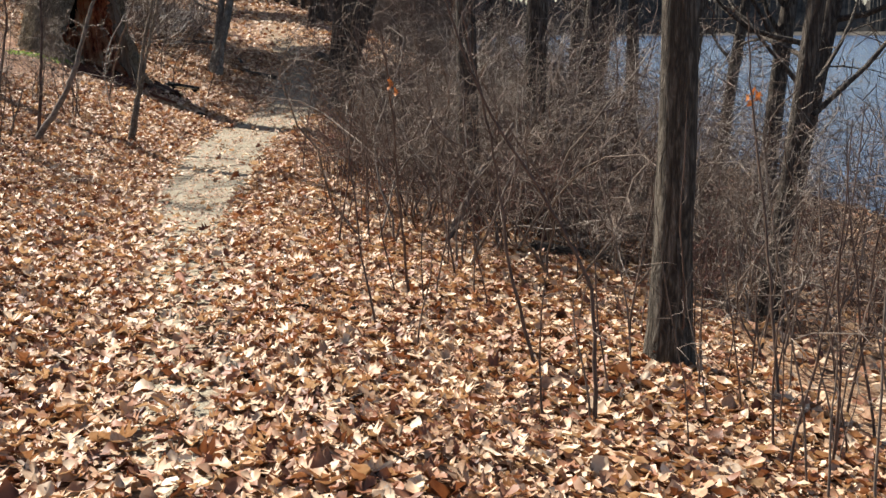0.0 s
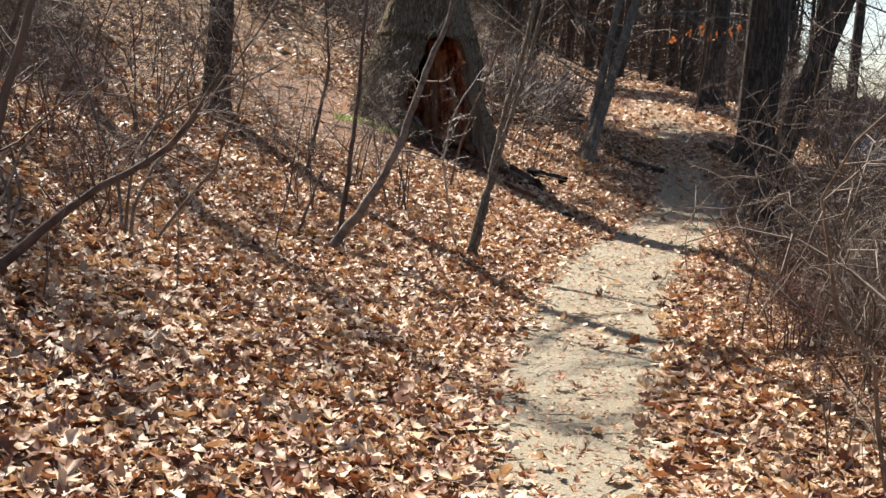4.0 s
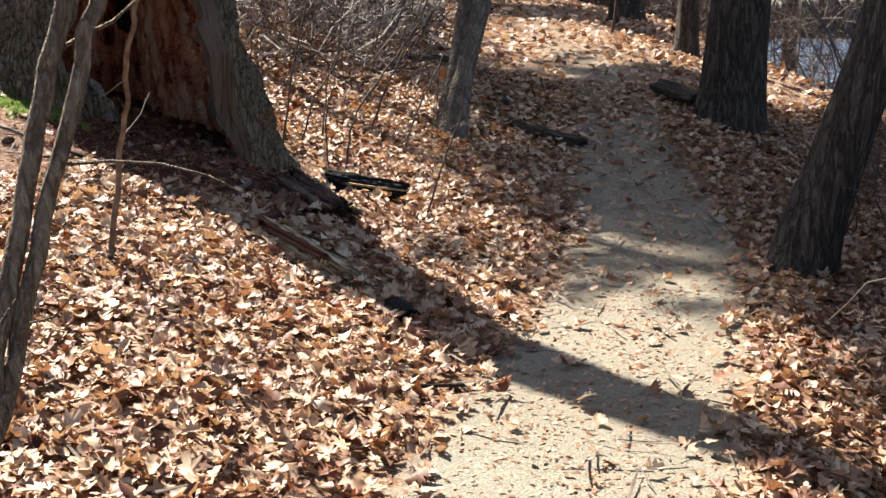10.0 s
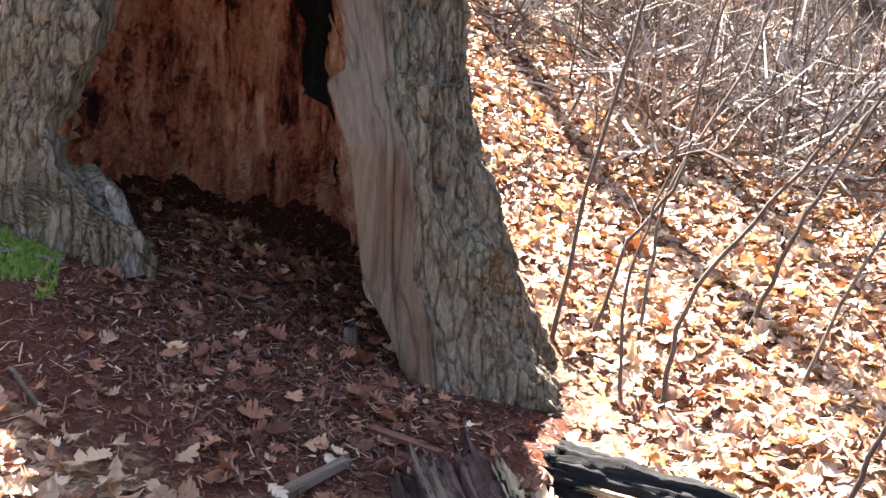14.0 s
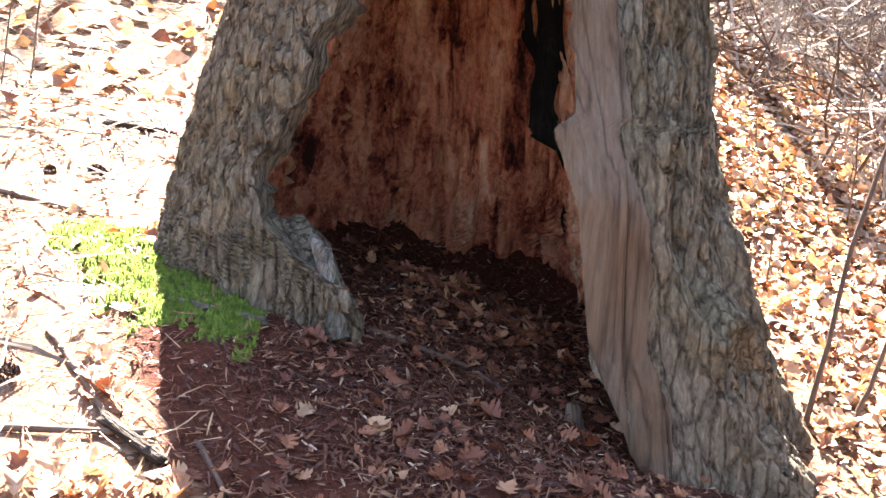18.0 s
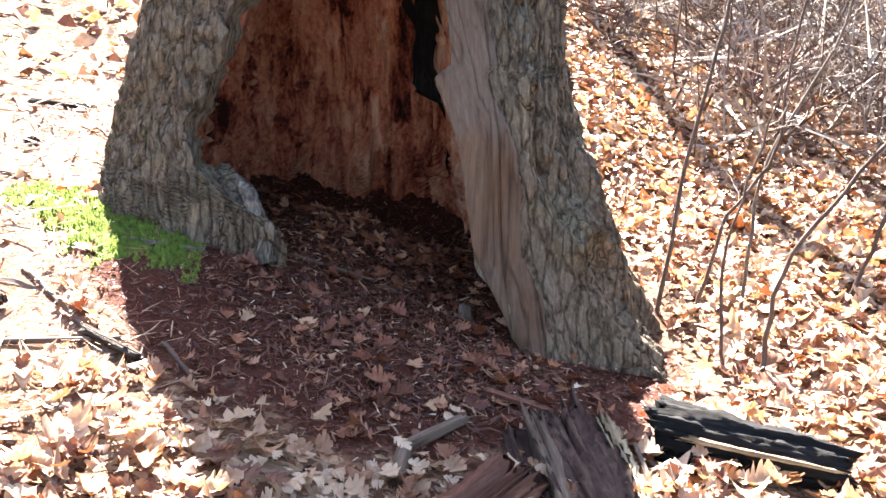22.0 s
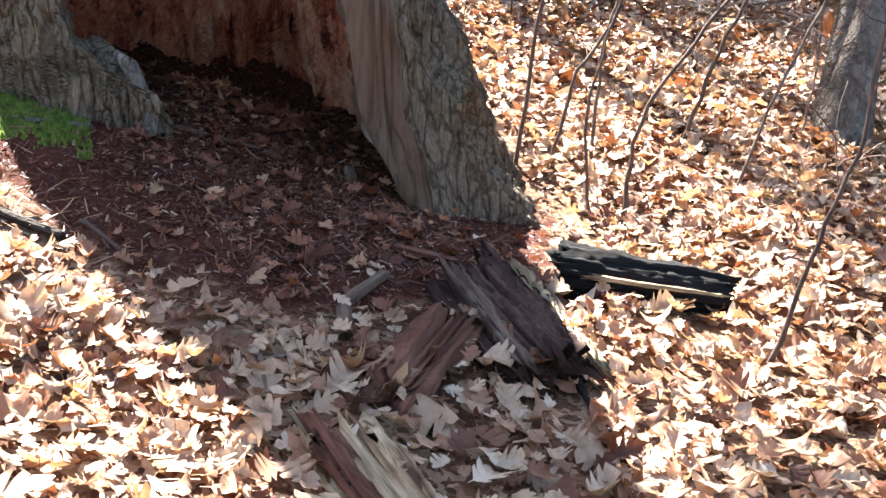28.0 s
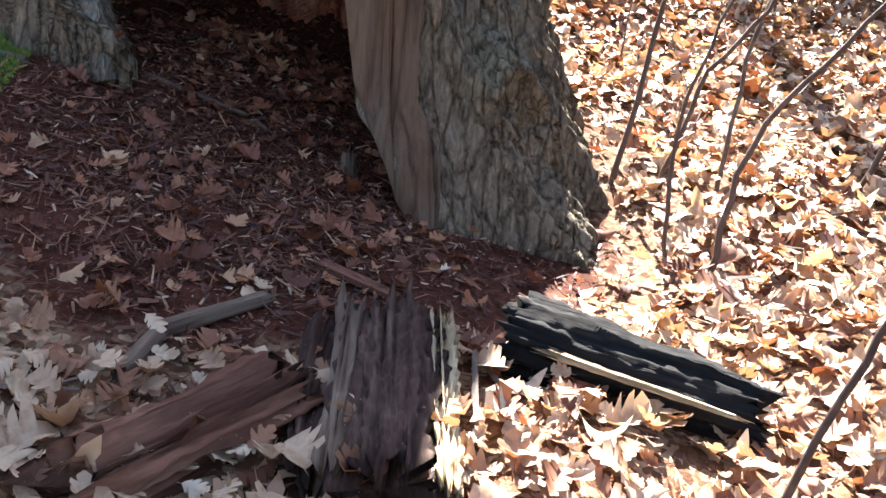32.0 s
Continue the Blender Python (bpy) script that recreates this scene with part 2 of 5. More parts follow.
def leaf_material(name, stops):
    m = Nodes(name, 0.55, 0.35)
    r = m.island()
    c = m.ramp(r, stops)
    n = m.noise(m.position(), 60.0, 3)
    c = m.mix(m.math('MULTIPLY', n, 0.5), c, m.mix(1.0, c, (0.55, 0.42, 0.32), 'MULTIPLY'))
    blot = m.ramp(m.noise(m.position(), 28.0, 4, 0.65), [(0.48, 0.0), (0.62, 0.6)])
    c = m.mix(blot, c, m.mix(1.0, c, (0.62, 0.47, 0.36), 'MULTIPLY'))
    m.put(m.bsdf.inputs["Transmission Weight"], 0.0)
    m.put(m.bsdf.inputs["Base Color"], c)
    tr = m.t.nodes.new("ShaderNodeBsdfTranslucent")
    m.put(tr.inputs["Color"], m.mix(1.0, c, (1.0, 0.78, 0.55), 'MULTIPLY'))
    mx = m.t.nodes.new("ShaderNodeMixShader")
    mx.inputs[0].default_value = 0.22
    m.t.links.new(m.bsdf.outputs[0], mx.inputs[1])
    m.t.links.new(tr.outputs[0], mx.inputs[2])
    m.t.links.new(mx.outputs[0], m.t.nodes["Material Output"].inputs[0])
    return m.mat


LEAF = leaf_material("fallen_oak_leaf", [(0.0, (0.10, 0.038, 0.02)), (0.15, (0.25, 0.108, 0.055)), (0.36, (0.38, 0.222, 0.13)), (0.62, (0.50, 0.35, 0.225)), (0.9, (0.61, 0.47, 0.325)), (1.0, (0.68, 0.57, 0.43))])
LEAF_RUST = leaf_material("rust_leaf", [(0.0, (0.35, 0.11, 0.03)), (0.6, (0.5, 0.2, 0.06)), (1.0, (0.55, 0.30, 0.12))])
NEEDLE = leaf_material("pine_needle_litter", [(0.0, (0.18, 0.075, 0.035)), (0.5, (0.36, 0.19, 0.10)), (1.0, (0.56, 0.40, 0.25))])
DUST_NEEDLE = leaf_material("dark_needle_litter", [(0.0, (0.07, 0.024, 0.014)), (0.7, (0.16, 0.064, 0.034)), (0.95, (0.30, 0.155, 0.08)), (1.0, (0.5, 0.36, 0.24))])
LEAF_BROWN = leaf_material("brown_leaf", [(0.0, (0.12, 0.04, 0.022)), (0.6, (0.25, 0.095, 0.05)), (0.9, (0.40, 0.19, 0.10)), (1.0, (0.55, 0.36, 0.21))])
CHIPS = leaf_material("wood_chip_litter", [(0.0, (0.04, 0.014, 0.009)), (0.55, (0.11, 0.038, 0.021)), (0.86, (0.23, 0.10, 0.055)), (0.97, (0.42, 0.28, 0.18)), (1.0, (0.6, 0.5, 0.38))])


def moss_material():
    m = Nodes("bright_moss", 0.9, 0.2)
    n = m.noise(m.coords(), 45.0, 5)
    m.bump(n, 1.0, 0.02)
    return m.colour(m.ramp(n, [(0.3, (0.035, 0.06, 0.008)), (0.55, (0.125, 0.18, 0.022)), (0.8, (0.26, 0.33, 0.055))]))


MOSS = moss_material()


def ground_material():
    m = Nodes("forest_floor", 0.95, 0.1)
    p = m.position()
    big = m.noise(p, 0.9, 4)
    fine = m.noise(p, 38.0, 6, 0.7)
    cell = m.voronoi(m.node("ShaderNodeMapping", Vector=m.node("ShaderNodeVectorMath", 0, {"operation": 'ADD'}, i0=p, i1=m.noise(p, 6.0, 3, out=1)), Scale=(1, 1, 1)), 15.0, 1)
    tone = m.node("ShaderNodeSeparateColor", 0, Color=cell)
    litter = m.ramp(tone, [(0.0, (0.07, 0.032, 0.018)), (0.35, (0.19, 0.095, 0.05)), (0.65, (0.34, 0.215, 0.125)), (1.0, (0.50, 0.37, 0.24))])
    litter = m.mix(m.math('ADD', m.math('MULTIPLY', fine, 0.6), 0.08), litter, (0.06, 0.032, 0.02))
    grit = m.noise(p, 120.0, 4, 0.75)
    gravel = m.ramp(grit, [(0.3, (0.085, 0.073, 0.052)), (0.5, (0.225, 0.20, 0.148)), (0.72, (0.41, 0.375, 0.29))])
    gravel = m.mix(m.ramp(big, [(0.35, 0.0), (0.7, 0.45)]), gravel, (0.19, 0.145, 0.095))
    dust = m.ramp(m.noise(p, 70.0, 6, 0.75), [(0.3, (0.024, 0.008, 0.005)), (0.55, (0.075, 0.024, 0.014)), (0.8, (0.16, 0.062, 0.034))])
    needles = m.ramp(m.noise(p, 55.0, 6, 0.7), [(0.3, (0.10, 0.045, 0.028)), (0.5, (0.25, 0.14, 0.088)), (0.72, (0.44, 0.31, 0.22))])
    edge = m.math('MULTIPLY', m.math('SUBTRACT', m.noise(p, 9.0, 5), 0.5), 0.9)
    c = litter
    for name, col in (("path", gravel), ("dust", dust), ("needles", needles)):
        k = m.ramp(m.math('ADD', m.attribute(name), edge), [(0.38, 0.0), (0.62, 1.0)])
        c = m.mix(k, c, col)
    m.bump(m.math('ADD', fine, grit), 0.6, 0.015)
    return m.colour(c)


GROUND = ground_material()


def water_material():
    m = Nodes("pond_water", 0.12, 0.5)
    m.bump(m.noise(m.coords((1, 1, 1)), 1.5, 4), 1.0, 0.35)
    return m.colour((0.03, 0.05, 0.09))


WATER = water_material()

# ---- the lie of the land ----
PATH_Y = [-30, -3, 3.8, 7.3, 11, 13.3, 15, 16.5, 18.6, 20, 22.5, 25.3, 28, 32, 45, 90]
PATH_X = [-0.2, -0.6, -0.9, -1.6, -2.23, -2.5, -2.67, -2.66, -2.45, -2.43, -2.8, -3.1, -3.8, -4.8, -8, -14]
RISE_Y = [-60, 11, 14, 16, 18, 20, 22, 24, 34, 60, 200]
RISE_Z = [-0.3, 0.0, 0.03, 0.08, 0.15, 0.25, 0.5, 0.85, 2.0, 3.4, 6]
WATER_Z = -2.6
TREE = Vector((-6.04, 20.24, 0.0))


def smooth_interp(y, ky, kz, w=0.7):
    return (np.interp(y - w, ky, kz) + 2 * np.interp(y, ky, kz) + np.interp(y + w, ky, kz)) / 4


def ripple(x, y):
    """Gentle unevenness of the floor."""
    return (np.sin(1.7 * x + 0.6 * y) * np.sin(1.3 * y - 0.5 * x + 1.1) * 0.03
            + np.sin(4.3 * x + 2.1 * y + 0.4) * np.sin(3.7 * y - 1.9 * x) * 0.012)


def land(x, y):
    """Height of the ground at x, y (numbers or arrays)."""
    x, y = np.asarray(x, float), np.asarray(y, float)
    d = smooth_interp(y, PATH_Y, PATH_X) - x
    z = smooth_interp(y, RISE_Y, RISE_Z)
    steep = np.interp(y, [19, 24], [0.27, 0.42])
    left = np.clip(d - 0.55, 0, 2.6) * 0.2 + np.clip(d - 3.15, 0, 25) * steep + np.clip(d - 28, 0, 60) * 0.05
    right = np.clip(-d - 0.7, 0, 2.3) * 0.2 + np.clip(-d - 3.0, 0, 90) * np.interp(y, [24, 33], [0.30, 0.85])
    z = z + np.where(d > 0, left, -right)
    z = z + 0.2 * np.exp(-((x + 6.0) ** 2 + (y - 19.4) ** 2) / 0.8)
    z = z - 0.13 * np.exp(-((x + 4.85) ** 2 + (y - 20.35) ** 2) / 0.35)
    hu, hv = tree_frame(x, y)
    z = z - 0.14 * np.exp(-((hu - 0.12) / 0.5) ** 2 - ((hv + 0.42) / 0.42) ** 2)
    z = z + 0.06 * np.exp(-((hu + 0.08) / 0.22) ** 2 - ((hv + 0.05) / 0.25) ** 2)
    z = z + ripple(x, y) * np.clip(np.abs(d) - 0.2, 0.1, 1)
    z = np.maximum(z, WATER_Z - 1.2)
    return z


def ground_z(x, y):
    return float(land(x, y))


def masks(x, y):
    """How far a spot is bare path, red wood dust or needle litter, 0 to 1."""
    d = smooth_interp(y, PATH_Y, PATH_X) - x
    half = np.interp(y, [-5, 6, 9, 12, 15, 30], [0.30, 0.31, 0.38, 0.44, 0.52, 0.5])
    bare = np.interp(y, [-5, 5, 7.5, 10, 12, 20, 24, 34], [0.62, 0.64, 0.66, 0.85, 1, 0.9, 0.55, 0.35])
    path = np.clip((half + 0.22 - np.abs(d)) / 0.44, 0, 1) * bare
    u, v = tree_frame(x, y)
    dust = np.clip(1.35 - np.hypot((u - 0.02) / 0.90, (v - 0.45) / np.where(v > 0.45, 1.16, 1.42)), 0, 0.5) / 0.5
    need = np.clip((-0.15 - u + 0.12 * v) / 0.35, 0, 1) * np.clip((3.0 - np.hypot(u, v)) / 1.4, 0, 1) * np.clip((1.75 - v) / 0.5 + np.clip(-u - 0.9, 0, 1) * 2, 0, 1) * np.clip(d - 2.2, 0, 1)
    return path, dust, need * (1 - dust)


def tree_frame(x, y):
    """Right and front of the hollow tree, seen from the spot where one stands before it."""
    dx, dy = x - TREE.x, y - TREE.y
    return dx * 0.694 + dy * 0.72, dx * 0.72 - dy * 0.694


def from_tree(u, v):
    return TREE.x + u * 0.694 + v * 0.72, TREE.y + u * 0.72 - v * 0.694


# ---- building blocks ----
def mesh_object(name, verts, faces, material=None, parent=None, label="", smooth=True):
    me = bpy.data.meshes.new(name)
    verts = np.asarray(verts, np.float32)
    faces = np.asarray(faces, np.int32)
    k = faces.shape[1]
    me.vertices.add(len(verts))
    me.vertices.foreach_set("co", verts.ravel())
    me.loops.add(faces.size)
    me.loops.foreach_set("vertex_index", faces.ravel())
    me.polygons.add(len(faces))
    me.polygons.foreach_set("loop_start", np.arange(0, faces.size, k, dtype=np.int32))
    me.update(calc_edges=True)
    me.validate()
    me.polygons.foreach_set("use_smooth", np.full(len(me.polygons), smooth))
    if material:
        me.materials.append(material)
    ob = new(name, me)
    if parent:
        ob.parent = parent
    if label:
        ob["label"] = label
    return ob


def part(name, bm, material, parent, label="", smooth=True):
    me = bpy.data.meshes.new(name)
    bm.to_mesh(me)
    bm.free()
    me.polygons.foreach_set("use_smooth", np.full(len(me.polygons), smooth))
    me.materials.append(material)
    ob = new(name, me)
    ob.parent = parent
    if label:
        ob["label"] = label
    return ob


class Tubes:
    """Gathers tapered tubes along lines into one mesh."""

    def __init__(self, sides=5):
        self.v, self.f, self.n, self.sides = [], [], 0, sides

    def add(self, pts, radii, rough=0.0, rng=None, sides=None):
        k = sides or self.sides
        pts = np.asarray(pts, float)
        radii = np.asarray(radii, float)
        tan = np.gradient(pts, axis=0)
        tan /= np.linalg.norm(tan, axis=1)[:, None] + 1e-9
        ref = np.array([0.0, 0, 1]) if abs(tan[0, 2]) < 0.8 else np.array([1.0, 0, 0])
        a = np.cross(tan, ref)
        a /= np.linalg.norm(a, axis=1)[:, None] + 1e-9
        b = np.cross(tan, a)
        ang = np.arange(k) * 2 * np.pi / k
        rad = np.repeat(radii[:, None], k, 1)
        if rough and rng is not None:
            rad = rad * (1 + rng.normal(0, rough, rad.shape))
        ring = pts[:, None] + rad[..., None] * (np.cos(ang)[None, :, None] * a[:, None] + np.sin(ang)[None, :, None] * b[:, None])
        n = len(pts)
        self.v.append(ring.reshape(-1, 3))
        i, j = np.meshgrid(np.arange(n - 1), np.arange(k), indexing="ij")
        q = np.stack([i * k + j, i * k + (j + 1) % k, (i + 1) * k + (j + 1) % k, (i + 1) * k + j], -1).reshape(-1, 4) + self.n
        self.f.append(q)
        caps = [[self.n + (n - 1) * k + 0, self.n + (n - 1) * k + 1, self.n + (n - 1) * k + (2 if k > 2 else 1), self.n + (n - 1) * k + 3]] if k == 4 else []
        if caps:
            self.f.append(np.array(caps))
        self.n += n * k

    def make(self, name, material, parent=None, label=""):
        return mesh_object(name, np.concatenate(self.v), np.concatenate(self.f), material, parent, label)


def wander(rng, start, heading, length, steps, bend, up=0.0):
    """A crooked line that starts at start along heading."""
    p, h = np.array(start, float), np.array(heading, float)
    h /= np.linalg.norm(h)
    out = [p.copy()]
    for _ in range(steps):
        h = h + rng.normal(0, bend, 3) + np.array([0, 0, up])
        h /= np.linalg.norm(h)
        p = p + h * length / steps
        out.append(p.copy())
    return np.array(out)


def branch_out(rng, tubes, line, radii, count, length, depth, spread=0.9, first=0.25, bend=0.18, up=0.03, thin=0.5):
    """Side twigs along a line, and twigs on those."""
    for _ in range(count):
        s = rng.uniform(first, 0.98) * (len(line) - 1)
        i = int(s)
        base = line[i] + (line[min(i + 1, len(line) - 1)] - line[i]) * (s - i)
        along = line[min(i + 1, len(line) - 1)] - line[max(i - 1, 0)]
        along = along / (np.linalg.norm(along) + 1e-9)
        side = rng.normal(0, 1, 3)
        side -= along * side.dot(along)
        side /= np.linalg.norm(side) + 1e-9
        r = max(radii[i] * thin * rng.uniform(0.6, 1.0), 0.0022)
        ln = length * rng.uniform(0.5, 1.2) * (1 - 0.4 * s / len(line))
        twig = wander(rng, base, along * (1 - 0.5 * spread) + side * spread, ln, 4, bend, up)
        rr = np.linspace(r, max(r * 0.35, 0.0016), len(twig))
        tubes.add(twig, rr, sides=3)
        if depth > 1:
            branch_out(rng, tubes, twig, rr, max(2, int(count * 0.45)), length * 0.5, depth - 1, spread, 0.15, bend, up, thin)


def empty(name, x, y, z=None):
    ob = new(name)
    ob.location = (x, y, ground_z(x, y) if z is None else z)
    ob.empty_display_size = 0.2
    return ob


def at(ob, x, y, dz=0.0, turn=0.0, size=1.0):
    m = pose(x, y, ground_z(x, y) + dz, 0, 0, turn)
    return m @ Matrix.Diagonal((size, size, size, 1))


# ---- ground ----
def build_ground():
    def axis(a, b, lo, hi, fine, grow):
        mid = list(np.arange(a, b + 1e-6, fine))
        s, p, left = fine, a, []
        while p > lo:
            s *= grow
            p -= s
            left.append(p)
        s, p, right = fine, b, []
        while p < hi:
            s *= grow
            p += s
            right.append(p)
        return np.array(left[::-1] + mid + right)
    xs = axis(-8, 2, -700, 900, 0.10, 1.13)
    ys = axis(2, 24, -500, 900, 0.10, 1.13)
    gx, gy = np.meshgrid(xs, ys, indexing="ij")
    gz = land(gx, gy)
    near = (np.abs(gx + 3) < 8) & (gy > 0) & (gy < 26)
    rng = np.random.default_rng(3)
    p, du, ne = masks(gx, gy)
    gz = gz + np.where(near, rng.normal(0, 0.006, gz.shape), 0) * (1 - 0.7 * p)
    n, m = gx.shape
    i, j = np.meshgrid(np.arange(n - 1), np.arange(m - 1), indexing="ij")
    a = i * m + j
    faces = np.stack([a, a + m, a + m + 1, a + 1], -1).reshape(-1, 4)
    ob = mesh_object("ground", np.stack([gx, gy, gz], -1).reshape(-1, 3), faces, GROUND)
    for name, val in (("path", p), ("dust", du), ("needles", ne)):
        at_ = ob.data.attributes.new(name, 'FLOAT', 'POINT')
        at_.data.foreach_set("value", val.astype(np.float32).ravel())
    tagged(ob, "forest floor with leaf litter and a bare gravel footpath", "ground", kind="structure")
    w = mesh_object("water", [(2, -300, WATER_Z), (900, -300, WATER_Z), (900, 900, WATER_Z), (2, 900, WATER_Z)], [(0, 1, 2, 3)], WATER)
    tagged(w, "calm blue pond water reflecting the sky", "water", kind="structure")


build_ground()


# ---- leaves on the floor ----
def leaf_shapes(rng, count, lobes, fine=False):
    """Lobed leaves: a folded, curled blade either side of its rib. Fine ones have rounded lobes and a stalk."""
    out = []
    for _ in range(count):
        if fine:
            t = np.array([0, 0.16, 0.2, 0.27, 0.33, 0.38, 0.46, 0.53, 0.58, 0.67, 0.74, 0.79, 0.9, 1.0])
            wid = np.array([0.006, 0.012, 0.07, 0.19, 0.21, 0.12, 0.30, 0.33, 0.16, 0.31, 0.28, 0.14, 0.16, 0.01])
            shift = np.array([0, 0, 0, 0.03, 0.06, -0.01, 0.05, 0.09, -0.01, 0.06, 0.09, 0.0, 0.02, 0])
            wid = wid * rng.uniform(0.8, 1.2)
        else:
            t = np.linspace(0, 1, 9)
            wid = np.sin(np.pi * np.clip(t, 0.02, 1) ** 0.8) * 0.27
            if lobes:
                wid = wid * np.where(np.arange(9) % 2 == 1, 1.3, 0.58)
            wid[0], wid[-1] = 0.015, 0.02
            shift = np.where(np.arange(9) % 2 == 1, 0.07, -0.03) if lobes else np.zeros(9)
        k = len(t)
        fold, curl, roll, twist = rng.uniform(-0.5, 0.9), rng.uniform(-1.0, 1.6), rng.uniform(-1.4, 2.4), rng.normal(0, 0.8)
        rib = np.stack([t - 0.5, rng.uniform(-0.12, 0.12) * np.sin(t * 3), curl * (t - 0.5) ** 2 + 0.02], 1)
        sides = []
        for sgn in (-1, 1):
            w = wid * rng.uniform(0.8, 1.15, k)
            sides.append(rib + np.stack([np.full(k, 0.0) + shift, sgn * w, w * fold + roll * w * w + sgn * twist * w * (t - 0.3) + rng.normal(0, 0.022, k) * (w > 0.04)], 1))
        v = np.concatenate([rib, sides[0], sides[1]])
        f = []
        for i in range(k - 1):
            f += [(i, k + i, k + i + 1), (i, k + i + 1, i + 1), (i, i + 1, 2 * k + i + 1), (i, 2 * k + i + 1, 2 * k + i)]
        out.append((v, np.array(f)))
    return out


def chip_shapes(rng, count, w):
    """Slivers: narrow bent strips."""
    out = []
    for _ in range(count):
        c = rng.uniform(-0.25, 0.25)
        v = np.array([(-0.5, -w, c * 0.25), (0, -w * 1.1, 0), (0.5, -w * 0.5, c * 0.25), (0.5, w * 0.5, c * 0.25 + 0.01), (0, w, 0.015), (-0.5, w, c * 0.25)])
        out.append((v, np.array([(0, 1, 4), (0, 4, 5), (1, 2, 3), (1, 3, 4)])))
    return out


def scatter(name, shapes, x, y, size, lift, tilt, material, label, category, seed, smooth=False):
    rng = np.random.default_rng(seed)
    n = len(x)
    pick = rng.integers(0, len(shapes), n)
    e = 0.05
    z = land(x, y)
    nx, ny = -(land(x + e, y) - z) / e, -(land(x, y + e) - z) / e
    nx, ny = nx + rng.normal(0, tilt, n), ny + rng.normal(0, tilt, n)
    up = np.stack([nx, ny, np.ones(n)], 1)
    up /= np.linalg.norm(up, axis=1)[:, None]
    a = rng.uniform(0, 2 * np.pi, n)
    h = np.stack([np.cos(a), np.sin(a), np.zeros(n)], 1)
    h -= up * (h * up).sum(1)[:, None]
    h /= np.linalg.norm(h, axis=1)[:, None]
    s = np.cross(up, h)
    org = np.stack([x, y, z + lift], 1)
    vs, fs, off = [], [], 0
    for k, (v, f) in enumerate(shapes):
        idx = np.nonzero(pick == k)[0]
        m = len(idx)
        if not m:
            continue
        w = (v[None, :, 0, None] * h[idx][:, None] + v[None, :, 1, None] * s[idx][:, None] + v[None, :, 2, None] * up[idx][:, None]) * size[idx][:, None, None] + org[idx][:, None]
        vs.append(w.reshape(-1, 3))
        fs.append((f[None] + (np.arange(m) * len(v))[:, None, None]).reshape(-1, 3) + off)
        off += m * len(v)
    ob = mesh_object(name, np.concatenate(vs), np.concatenate(fs), material, smooth=smooth)
    return tagged(ob, label, category, kind="stuff")


